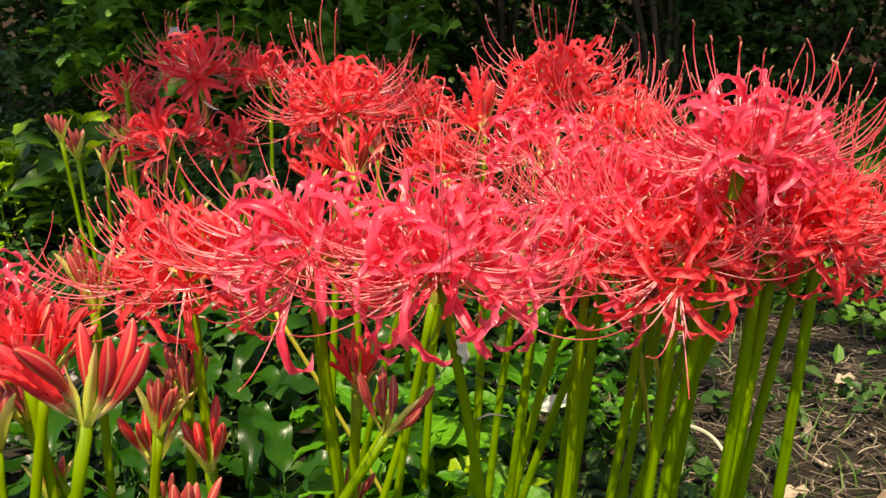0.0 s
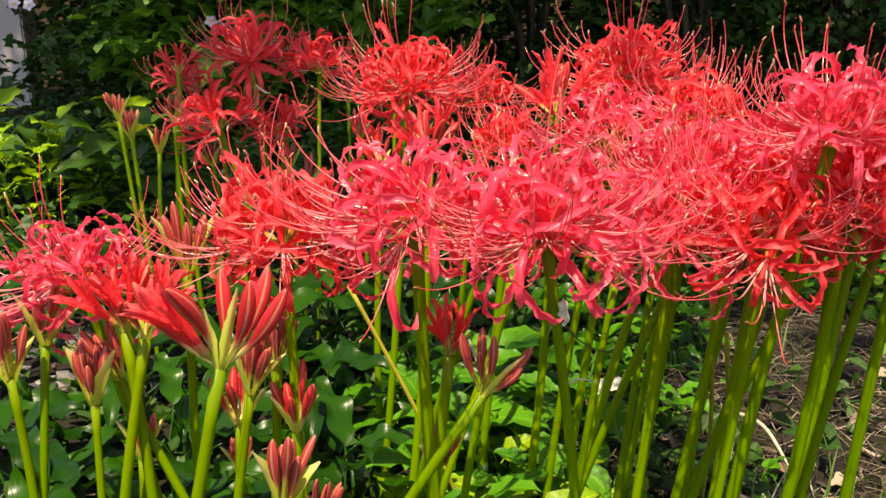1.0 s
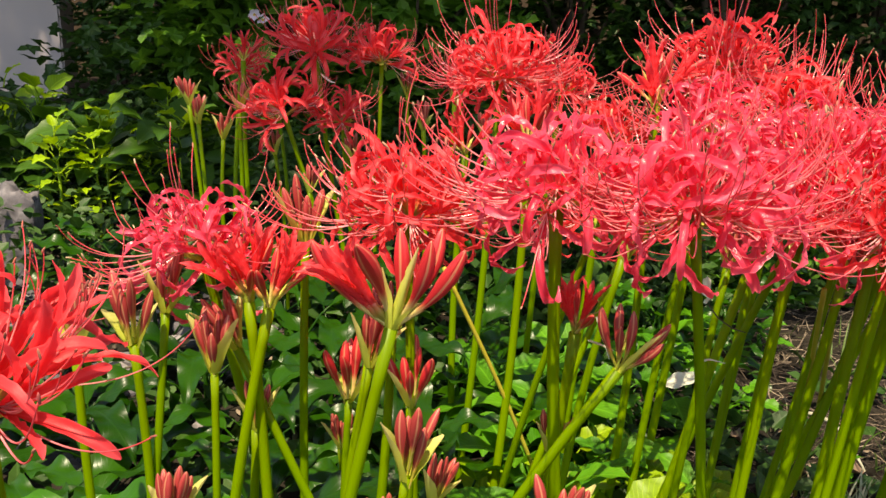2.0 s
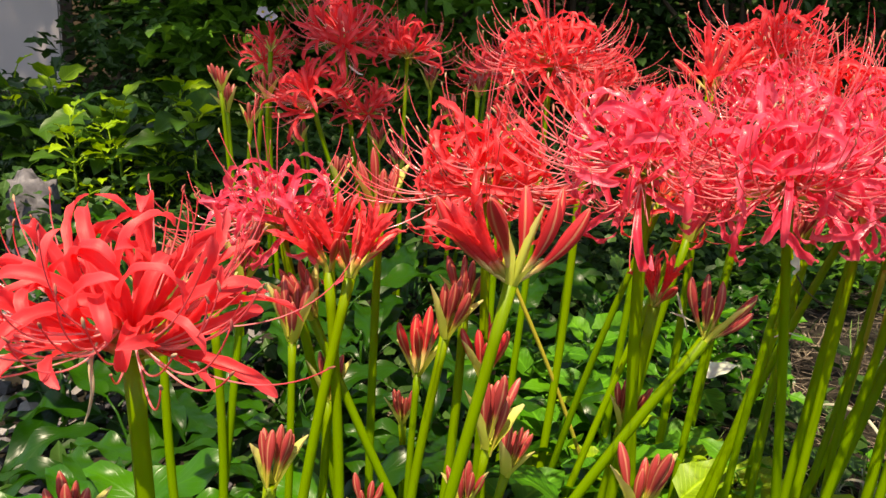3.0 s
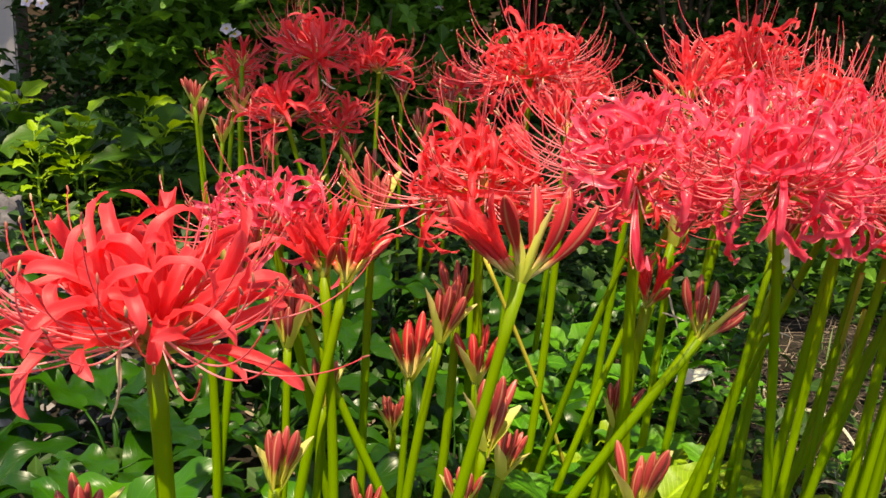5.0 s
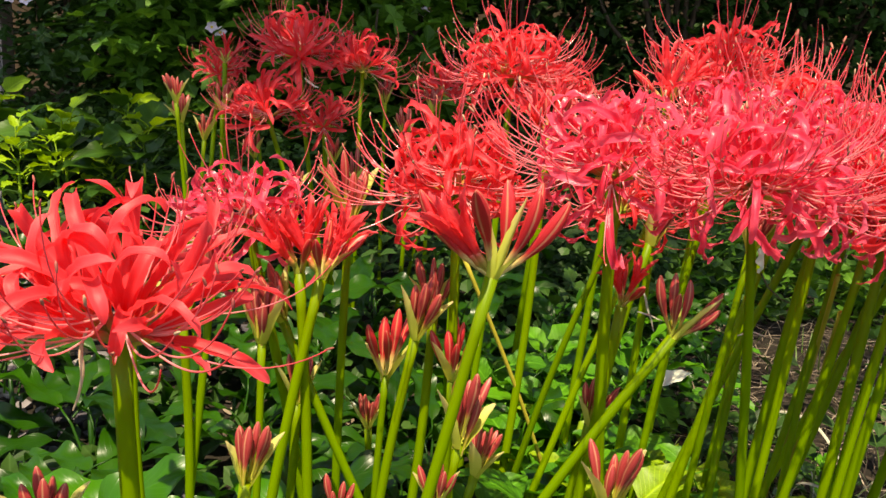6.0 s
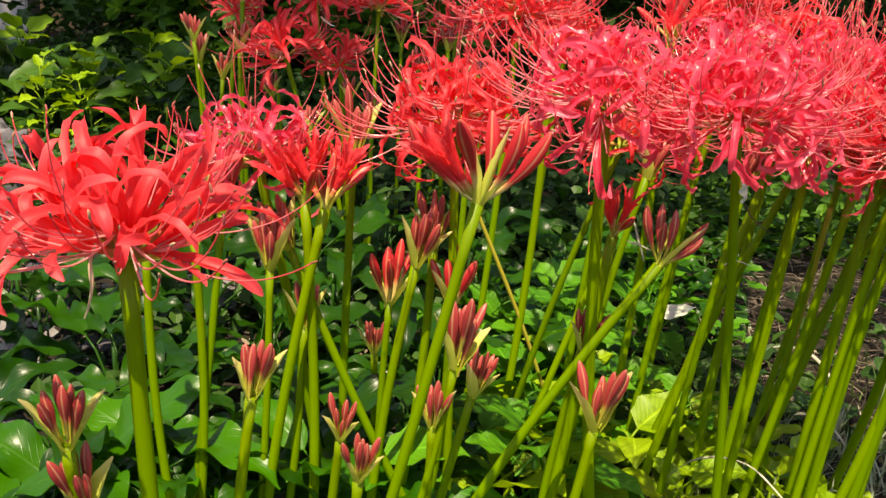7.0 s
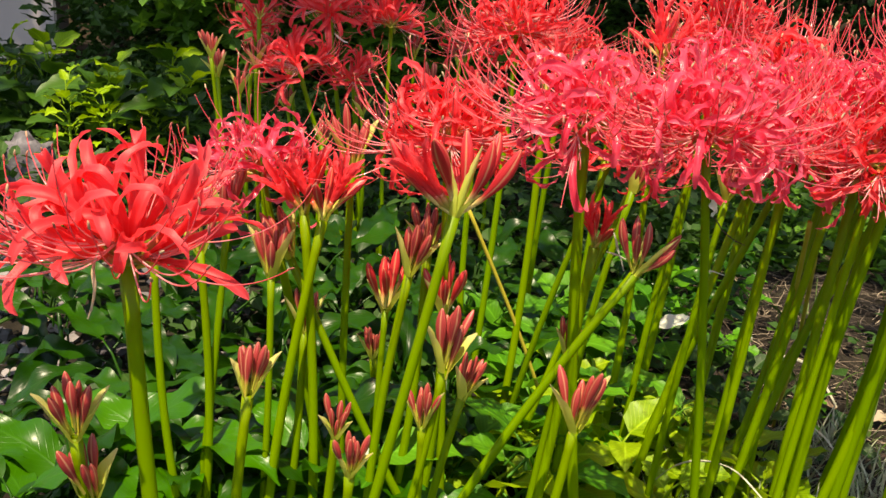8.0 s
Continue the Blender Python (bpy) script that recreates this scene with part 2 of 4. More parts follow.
def ribbon_data(centre, sides, normals, widths, cup=0.0, wave=0.0, waves=5.0, phase=0.0, across=4):
    """A strip along a line: half widths, a cupped section and wavy edges."""
    verts, faces, uvs = [], [], []
    n = len(centre)
    for i in range(n):
        s = i / (n - 1)
        for k in range(across + 1):
            q = 2 * k / across - 1
            edge = abs(q) ** 1.6
            lift = cup * widths[i] * q * q + wave * edge * math.sin(waves * 2 * math.pi * s + phase + (1.3 if q > 0 else 0)) * min(1, 4 * s) * min(1, 5 * (1 - s) + 0.3)
            verts.append(centre[i] + sides[i] * (q * widths[i]) + normals[i] * lift)
            uvs.append((k / across, s))
    m = across + 1
    for i in range(n - 1):
        for k in range(across):
            faces.append((i * m + k, i * m + k + 1, (i + 1) * m + k + 1, (i + 1) * m + k))
    return verts, faces, uvs


def part(name, me, parent, m=None, label=""):
    ob = new(name, me)
    ob.parent = parent
    if m is not None:
        ob.matrix_basis = m
    if label:
        ob["label"] = label
    return ob


# ---- parts of a spider lily ----
def tepal_mesh(rng, material, a0, a1, length, half, power=1.25, wave=0.0011, cup=-0.60):
    """A narrow tepal in a floret's frame: it leaves the axis (z) at a0 degrees and bends to a1 at its tip, in the x-z plane."""
    steps = 24
    p, pts, sides, norms, widths = Vector((0.0018, 0, 0)), [], [], [], []
    sway = rng.uniform(-0.5, 0.5)
    twist = rng.uniform(-0.5, 0.5)
    for i in range(steps):
        s = i / (steps - 1)
        a = radians(a0 + (a1 - a0) * s ** power)
        d = Vector((math.sin(a), sway * 0.35 * s, math.cos(a))).normalized()
        pts.append(p.copy())
        nrm = Vector((math.cos(a), 0, -math.sin(a)))
        side = d.cross(nrm).normalized()
        nrm = side.cross(d)
        tw = twist * s
        sides.append(side * math.cos(tw) + nrm * math.sin(tw))
        norms.append(nrm * math.cos(tw) - side * math.sin(tw))
        widths.append(half * (0.24 + 0.76 * math.sin(math.pi * (s * 0.66 + 0.08)) ** 0.9) * (1 if s < 0.88 else max(0.15, ((1 - s) / 0.12) ** 0.5)))
        p = p + d * (length / (steps - 1))
    data = ribbon_data(pts, sides, norms, widths, cup, wave, rng.uniform(4.5, 8), rng.uniform(0, 6))
    return mesh_from("tepal", *data, [material])


def stamen_mesh(rng, a0, a1, aside, length, thick=0.00048, tip=0.00065, name="stamen"):
    """A filament that leaves the floret a0 degrees off its axis (z), below it, and curls up to a1 towards +x, with an anther at its end."""
    steps, p, pts = 18, Vector((0, 0, 0)), []
    side_bend = rng.uniform(-0.2, 0.2)
    for i in range(steps):
        s = i / (steps - 1)
        pts.append(p.copy())
        a = radians(a0 + (a1 - a0) * s ** 1.7)
        d = Vector((math.sin(a), aside * (1 - 0.5 * s) + side_bend * s, math.cos(a))).normalized()
        p = p + d * (length / (steps - 1))
    fil = tube_data(pts, [thick * (1.15 - 0.45 * i / (steps - 1)) for i in range(steps)], 5)
    end, t = pts[-1], (pts[-1] - pts[-2]).normalized()
    q = (t + Vector((rng.uniform(-1, 1), rng.uniform(-1, 1), rng.uniform(-1, 1))) * 0.5).normalized()
    anth = tube_data([end - q * 0.0022, end - q * 0.0012, end + q * 0.0012, end + q * 0.0024], [tip * 0.35, tip, tip, tip * 0.3], 5)
    return mesh_from(name, *join_data([(fil, 0), (anth, 1)])[:3], [FILAMENT, ANTHER], join_data([(fil, 0), (anth, 1)])[3])


def pedicel_mesh(length):
    pts = [(0, 0, z * length) for z in (0, 0.3, 0.55, 0.7, 0.85, 1.0, 1.15)]
    return mesh_from("floret", *tube_data(pts, [0.0013, 0.0013, 0.0017, 0.0029, 0.0026, 0.0021, 0.0024], 7), [PEDICEL])


def bud_mesh(rng, material, length, fat, bend=0.0, name="flower_bud"):
    """A closed flower bud on its short stalk, along z: six seams, fattest past the middle, blunt tip."""
    prof = [(0, 0.30), (0.16, 0.30), (0.26, 0.36), (0.32, 0.46), (0.38, 0.44), (0.48, 0.66), (0.60, 0.90), (0.74, 1.0), (0.85, 0.84), (0.93, 0.58), (0.98, 0.30), (1.0, 0.10)]
    pts = [Vector((bend * s * s, 0, s * length)) for s, r in prof]
    return mesh_from(name, *tube_data(pts, [fat * r for s, r in prof], 15, True, 0.15, 3), [material])


def bract_mesh(rng, length, half, bend):
    steps, p, pts, sides, norms, widths = 9, Vector((0.004, 0, -0.001)), [], [], [], []
    for i in range(steps):
        s = i / (steps - 1)
        a = radians(6 + bend * s)
        d = Vector((math.sin(a), 0, math.cos(a)))
        pts.append(p.copy())
        nrm = Vector((math.cos(a), 0, -math.sin(a)))
        sides.append(Vector((0, 1, 0)))
        norms.append(nrm)
        widths.append(half * max(0.04, (math.sin(math.pi * (0.25 + 0.72 * s)) ** 0.9)))
        p = p + d * (length / (steps - 1))
    return mesh_from("bract", *ribbon_data(pts, sides, norms, widths, -0.55, 0.0006, 2, rng.uniform(0, 6)), [BRACT])


prng = random.Random(11)
TEPALS = {}
for key, material in (("red", RED), ("pink", PINK)):
    TEPALS[key] = [tepal_mesh(prng, material, prng.uniform(10, 44), prng.uniform(190, 350), prng.uniform(0.064, 0.082), prng.uniform(0.0023, 0.0031), prng.uniform(1.5, 2.4), 0.0016, -0.75) for _ in range(18)]
    TEPALS[key + "_broad"] = [tepal_mesh(prng, material, prng.uniform(4, 34), prng.uniform(110, 235), prng.uniform(0.064, 0.078), prng.uniform(0.0032, 0.0040), prng.uniform(2.0, 3.2), 0.0006) for _ in range(12)]
    TEPALS[key + "_straight"] = [tepal_mesh(prng, material, prng.uniform(6, 30), prng.uniform(30, 130), prng.uniform(0.056, 0.066), prng.uniform(0.0030, 0.0038), 2.2, 0.0007) for _ in range(8)]
    TEPALS[key + "_half"] = [tepal_mesh(prng, material, prng.uniform(3, 12), prng.uniform(14, 78), prng.uniform(0.044, 0.054), prng.uniform(0.0026, 0.0036), 2.2, 0.0008) for _ in range(8)]
STAMENS = [stamen_mesh(prng, prng.uniform(-38, -10), prng.uniform(40, 92), 0.36 * math.sin(k * 1.05), prng.uniform(0.078, 0.100)) for k in range(18)]
STAMENS_OUT = [stamen_mesh(prng, prng.uniform(-80, -48), prng.uniform(-10, 36), 0.42 * math.sin(k * 1.05), prng.uniform(0.078, 0.100)) for k in range(18)]
STAMENS_ALONG = [stamen_mesh(prng, prng.uniform(-16, 6), prng.uniform(20, 60), 0.25 * math.sin(k * 1.05), prng.uniform(0.060, 0.074)) for k in range(18)]
PISTILS = [stamen_mesh(prng, prng.uniform(-50, -30), prng.uniform(5, 45), prng.uniform(-0.1, 0.1), prng.uniform(0.094, 0.108), 0.00042, 0.0005, "pistil") for k in range(3)]
PEDICELS = [pedicel_mesh(l) for l in (0.013, 0.017, 0.021)]
BUDS = {"dull": [bud_mesh(prng, BUD, prng.uniform(0.036, 0.046), prng.uniform(0.0030, 0.0037), prng.uniform(0, 0.003)) for _ in range(5)],
        "bright": [bud_mesh(prng, BUD_RED, prng.uniform(0.050, 0.060), prng.uniform(0.0036, 0.0044), prng.uniform(0, 0.004)) for _ in range(5)],
        "long_dull": [bud_mesh(prng, BUD, prng.uniform(0.052, 0.062), prng.uniform(0.0036, 0.0043), prng.uniform(0.009, 0.015)) for _ in range(4)],
        "long": [bud_mesh(prng, BUD_RED, prng.uniform(0.060, 0.068), prng.uniform(0.0048, 0.0056), prng.uniform(0.017, 0.024)) for _ in range(4)]}
BRACTS = [bract_mesh(prng, l, 0.0052, bd) for l, bd in ((0.026, 25), (0.030, 12), (0.034, 40), (0.040, 6))]
SPATHES = [bract_mesh(prng, l, 0.0086, bd) for l, bd in ((0.034, 6), (0.040, 12), (0.045, 2))]


def axis_frame(d, roll=0.0):
    """z along d, x towards the sky."""
    z = Vector(d).normalized()
    up = Vector((0, 0, 1)) - z * z.z
    if up.length < 0.25:
        up = Vector((math.cos(roll), math.sin(roll), 0)) - z * z.dot(Vector((math.cos(roll), math.sin(roll), 0)))
    x = up.normalized()
    return Matrix((x, z.cross(x), z)).transposed().to_4x4()


def spin(a):
    return Matrix.Rotation(a, 4, "Z")


def lily(rng, top, foot, kind, label, colour="red", size=1.0, thick=0.0055, n=6, face=None, lean=(0, 0), aims=None):
    """A spider lily: one leafless scape with an umbel of florets or buds. kind: open, broad, opening, splayed, long, long_dull, buds."""
    top, foot = Vector(top), Vector(foot)
    wide = kind == "splayed"
    kind = "opening" if wide else kind
    ob = tagged(new("spider_lily"), label, "flower", "red spider lilies in the bed")
    ob.location = foot
    rel = top - foot
    bow = Vector((rng.uniform(-1, 1), rng.uniform(-1, 1), 0)) * 0.012
    pts = [rel * s + bow * math.sin(math.pi * s) for s in [i / 12 for i in range(13)]]
    pts[0].z -= 0.03
    radii = [thick * (1.12 - 0.2 * i / 12) for i in range(12)] + [thick * 1.12]
    part("stem", mesh_from("stem", *tube_data(pts, radii, 9), [STEM]), ob)
    axis = (pts[-1] - pts[-2]).normalized() + Vector((lean[0], lean[1], 0))
    base = Matrix.Translation(rel) @ Matrix.Scale(size, 4)
    tilt = Vector((0, 0, 1)).rotation_difference(axis.normalized()).to_matrix().to_4x4()
    a0 = rng.uniform(0, 6.28) if face is None else face
    for k in range(2):
        part("bract", rng.choice(SPATHES if kind == "buds" else BRACTS[:2] if kind in ("open", "broad") else BRACTS), ob, base @ tilt @ spin((a0 + 0.6 if kind in ("open", "broad") else 0.2) + k * math.pi + rng.uniform(-0.5, 0.5)) @ Matrix.Rotation(radians(rng.uniform(40, 95) if kind in ("open", "broad") else rng.uniform(13, 24) if kind == "buds" else rng.uniform(4, 12)), 4, "Y"))
    if kind.startswith("long"):
        # a tall papery bract stands in front of the florets
        part("bract", BRACTS[3], ob, base @ tilt @ spin(-1.25) @ Matrix.Rotation(radians(6), 4, "Y") @ Matrix.Diagonal((1, 0.62, 1.45, 1)), "tall pale papery bract")
    for i in range(len(aims) if aims else n):
        a = a0 + (2.4 * i if kind == "open" else 2 * math.pi * i / n) + rng.uniform(-0.22, 0.22)
        if aims:
            a, el = radians(aims[i][0]), radians(aims[i][1])
        elif kind in ("open", "broad"):
            el = radians((rng.uniform(34, 58), rng.uniform(-6, 14), rng.uniform(12, 34), rng.uniform(62, 86))[i % 4])
        elif kind == "opening":
            el = radians((rng.uniform(26, 56) if wide else rng.uniform(42, 64)) if i % 3 else rng.uniform(70, 86))
        elif kind in ("long", "long_dull"):
            el = radians(rng.uniform(44, 66) if i % 3 else rng.uniform(76, 88))
        elif kind == "buds":
            el = radians((rng.uniform(50, 72) if colour == "bright" else rng.uniform(68, 82)) if i % 3 else 86)
        else:
            el = radians(rng.uniform(76, 88))
        d = Vector((math.cos(a) * math.cos(el), math.sin(a) * math.cos(el), math.sin(el)))
        if not aims or kind == "broad":
            d = tilt.to_3x3() @ d
        fr = base @ axis_frame(d, a)
        if kind in ("open", "broad"):
            ped = rng.randrange(3)
            flo = part("floret", PEDICELS[ped], ob, fr)
            at = Matrix.Translation((0, 0, (0.013, 0.017, 0.021)[ped] * 1.1))
            straight = kind == "broad" and i in (3, 4, 6)
            pool = TEPALS[colour + ("_straight" if straight else "_broad" if kind == "broad" else "")]
            r0 = rng.uniform(0, 1.05)
            for k in range(6):
                part("tepal", rng.choice(pool), flo, at @ spin(r0 + k * math.pi / 3 + rng.uniform(-0.12, 0.12)) @ Matrix.Scale(rng.uniform(0.92, 1.08), 4))
            sc = Matrix.Scale(rng.uniform(0.88, 1.15), 4)
            off = rng.randrange(3) * 6
            for k in range(6):
                part("stamen", (STAMENS_ALONG if straight else STAMENS_OUT if el > 0.78 else STAMENS)[off + k], flo, at @ sc @ spin(rng.uniform(-0.15, 0.15)))
            part("pistil", rng.choice(PISTILS), flo, at @ sc @ spin(rng.uniform(-0.3, 0.3)))
        elif (kind == "opening" and i % 2) or (kind == "long" and i in (0, 6)):
            flo = part("floret", PEDICELS[1], ob, fr)
            at = Matrix.Translation((0, 0, 0.017))
            for k in range(6):
                part("tepal", rng.choice(TEPALS[colour + "_half"]), flo, at @ spin(k * math.pi / 3 + rng.uniform(-0.1, 0.1)))
        else:
            upright = kind.startswith("long")
            pool = BUDS["bright" if kind == "opening" or colour == "bright" else kind if kind.startswith("long") else "dull"]
            part("flower_bud", rng.choice(pool), ob, (base @ Matrix.Translation(Vector((math.cos(a), math.sin(a), 0)) * (0.0032 if kind == "buds" else 0)) @ axis_frame(d, a)) @ Matrix.Translation((0, 0, 0.001 if kind != 'buds' else rng.uniform(-0.008, 0.009))) @ spin(rng.uniform(-0.3, 0.3) if upright else rng.uniform(0, 6.28)) @ Matrix.Scale(rng.uniform(0.82, 1.12), 4))
    return ob


# ---- ground ----
def spaced(lo, hi, fine_lo, fine_hi, step, grow):
    xs = list(np.arange(fine_lo, fine_hi + 1e-6, step))
    d, x = step, fine_lo
    while x > lo:
        d *= grow
        x -= d
        xs.insert(0, x)
    d, x = step, fine_hi
    while x < hi:
        d *= grow
        x += d
        xs.append(x)
    return xs


def ground_z(x, y):
    fade = 1.0 if math.hypot(x, y - 1.5) < 6 else 6.0 / math.hypot(x, y - 1.5)
    rise = 0.10 * max(0.0, min(1.0, (y - 2.4) / 2.0))
    return (0.022 * noise.noise((x * 1.7, y * 1.7, 0.3)) + 0.010 * noise.noise((x * 7, y * 7, 4.1)) + 0.004 * noise.noise((x * 23, y * 23, 9.1))) * fade + rise - 0.008


gx, gy = spaced(-400, 400, -1.7, 1.9, 0.035, 1.35), spaced(-400, 400, -0.4, 3.2, 0.035, 1.35)
gv = [(x, y, ground_z(x, y)) for y in gy for x in gx]
gf = [(j * len(gx) + i, j * len(gx) + i + 1, (j + 1) * len(gx) + i + 1, (j + 1) * len(gx) + i) for j in range(len(gy) - 1) for i in range(len(gx) - 1)]
ground = tagged(new("ground", mesh_from("ground", gv, gf, None, [SOIL])), "dark brown garden soil with crumbs and litter", "ground", kind="structure")


def on_ground(x, y, up=0.0):
    return Vector((x, y, ground_z(x, y) + up))


# ---- garden wall far behind ----
def slab(name, lo, hi, material, bevel=0.01):
    bm = bmesh.new()
    bmesh.ops.create_cube(bm, size=1)
    for v in bm.verts:
        v.co = Vector([(a + c) / 2 + w * (c - a) for a, c, w in zip(lo, hi, v.co)])
    bmesh.ops.bevel(bm, geom=bm.edges[:], offset=bevel, segments=2, affect="EDGES")
    me = bpy.data.meshes.new(name)
    bm.to_mesh(me)
    bm.free()
    me.materials.append(material)
    return me


fence = tagged(new("wall_back", slab("wall_back", (-9.0, 7.4, -0.1), (9.0, 7.5, 3.2), BARK)), "dark weathered timber wall behind the shrubs", "wall", kind="structure")
wall = tagged(new("wall_garden", slab("wall_garden", (-6.0, 5.6, -0.1), (-2.64, 5.8, 2.4), PLASTER)), "grey plastered garden wall in the shade", "wall", kind="structure")


# ---- leaves ----
def leaf_mesh(name, length, half, droop, fold, material, stalk=0.0, wave=0.0, shape=0.75, teeth=0.0, steps=10):
    """A leaf that leaves along +x and arches down; v runs from base to tip."""
    p, pts, sides, norms, widths = Vector((0, 0, 0)), [], [], [], []
    a = radians(18)
    for i in range(steps):
        s = i / (steps - 1)
        ang = a - droop * s ** 1.3
        d = Vector((math.cos(ang), 0, math.sin(ang)))
        pts.append(p.copy() + d * 0)
        nrm = Vector((-math.sin(ang), 0, math.cos(ang)))
        sides.append(Vector((0, 1, 0)))
        norms.append(nrm)
        widths.append(half * max(0.03, math.sin(math.pi * s ** shape) ** 0.85) * (1 + (teeth if i % 2 else -teeth)))
        p = p + d * (length / (steps - 1))
    data = ribbon_data(pts, sides, norms, widths, fold, wave, 2.5, 0.7, 6)
    parts = [(data, 0)]
    if stalk:
        st = tube_data([(-stalk, 0, -stalk * 0.9), (-stalk * 0.4, 0, -stalk * 0.25), (0, 0, 0)], [0.0022, 0.0018, 0.0014], 5)
        parts.append((st, 0))
    v, f, u, sl = join_data(parts)
    return mesh_from(name, v, f, u, [material], sl)


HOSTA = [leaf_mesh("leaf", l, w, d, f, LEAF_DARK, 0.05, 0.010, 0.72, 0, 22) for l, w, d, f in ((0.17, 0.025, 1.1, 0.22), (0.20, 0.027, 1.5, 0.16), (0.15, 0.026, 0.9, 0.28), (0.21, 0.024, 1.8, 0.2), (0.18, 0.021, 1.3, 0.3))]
SUNLIT = [leaf_mesh("leaf", l, w, d, f, LEAF_SUN, 0.05, 0.008, 0.74, 0, 22) for l, w, d, f in ((0.15, 0.030, 0.9, 0.24), (0.17, 0.032, 1.3, 0.18), (0.13, 0.028, 0.7, 0.26))]
ROUND = [leaf_mesh("leaf", l, w, 0.35, 0.12, LEAF_BRIGHT, 0.05, 0.002, 0.62, 0, 14) for l, w in ((0.075, 0.036), (0.066, 0.031))]
BROAD = [leaf_mesh("leaf", l, w, d, f, LEAF_BRIGHT, 0.04, 0.003, 0.62, 0.06) for l, w, d, f in ((0.075, 0.024, 0.8, 0.25), (0.09, 0.028, 1.0, 0.2), (0.06, 0.021, 0.6, 0.35))]
MID = leaf_mat("leaf_mid_green", (0.018, 0.062, 0.004), (0.048, 0.125, 0.008), 0.42, 0.25)
LIME = [leaf_mesh("leaf", l, w, d, f, LEAF_LIME, 0.03, 0.003, 0.6, 0.04) for l, w, d, f in ((0.10, 0.034, 0.8, 0.25), (0.075, 0.026, 1.0, 0.2), (0.055, 0.018, 0.6, 0.3))]

MIXED = [LIME[1], LIME[2]] + [leaf_mesh("leaf", l, w, d, f, MID, 0.03, 0.003, 0.6, 0.04) for l, w, d, f in ((0.11, 0.036, 0.8, 0.25), (0.09, 0.030, 1.0, 0.2), (0.10, 0.034, 0.6, 0.3), (0.12, 0.04, 1.1, 0.25), (0.08, 0.028, 0.9, 0.2))]


def leafy(rng, name, label, category, group, at, pool, n, height, radius, size=1.0, young=0):
    """A low plant: leaves on stalks in a loose rosette."""
    ob = tagged(new(name), label, category, group)
    ob.location = at
    crown = mesh_from("stem", *tube_data([(0, 0, -0.02), (0.004, 0, height * 0.3), (0, 0.004, height * 0.7)], [0.006, 0.005, 0.003], 6), [pool[0].materials[0]])
    part("stem", crown, ob)
    for i in range(n):
        a = i * 2.4 + rng.uniform(-0.3, 0.3)
        q = (i + 0.5) / n
        h = height * (0.30 + 0.70 * (1 - q)) * rng.uniform(0.85, 1.15)
        r = radius * q ** 0.7 * rng.uniform(0.6, 1.0)
        tip = math.radians(rng.uniform(-35, 5) + 30 * (1 - q))
        m = Matrix.Translation((r * math.cos(a), r * math.sin(a), h)) @ spin(a + rng.uniform(-0.4, 0.4)) @ Matrix.Rotation(-tip, 4, "Y") @ Matrix.Rotation(rng.uniform(-0.4, 0.4), 4, "X") @ Matrix.Scale(size * rng.uniform(0.75, 1.15), 4)
        part("leaf", rng.choice(pool if young == 0 else pool[:2] if i < young else pool[2:]), ob, m)
    return ob


# ---- hedge and shrubs ----
OVAL = ((0, 0, 0), (0.35, 1, 0.10), (0.75, 0.7, 0.04), (1, 0, -0.16), (0.75, -0.7, 0.04), (0.35, -1, 0.10), (0.5, 0, -0.02))
LOBED = ((0, 0, 0), (-0.05, 0.8, 0.02), (0.30, 0.55, 0.06), (0.42, 1.35, -0.04), (0.62, 0.5, 0.05), (0.78, 0.62, 0), (1, 0, -0.14), (0.78, -0.62, 0), (0.62, -0.5, 0.05), (0.42, -1.35, -0.04), (0.30, -0.55, 0.06), (-0.05, -0.8, 0.02), (0.45, 0, -0.03))


def foliage(rng, spots, leaf, half, material, name="foliage", outline=OVAL):
    """Many small folded leaves at the given places, as one mesh; the outline's last point is the leaf's middle."""
    verts, faces, uvs = [], [], []
    for c, out in spots:
        d = (Vector(out) * 0.5 + Vector((rng.gauss(0, 1), rng.gauss(0, 1), rng.gauss(-0.15, 0.6)))).normalized()
        s = d.cross(Vector((rng.gauss(0, 0.4), rng.gauss(0, 0.4), 1))).normalized()
        nrm = s.cross(d)
        l, w = leaf * rng.uniform(0.6, 1.25), half * rng.uniform(0.7, 1.2)
        o = len(verts)
        for x, y, z in outline:
            verts.append(Vector(c) + d * (x * l) + s * (y * w) + nrm * (z * l))
            uvs.append((0.5 + y * 0.37, x))
        rim = len(outline) - 1
        faces += [(o + k, o + rim, o + (k + 1) % rim) for k in range(rim)]
    return mesh_from(name, verts, faces, uvs, [material], None, False)


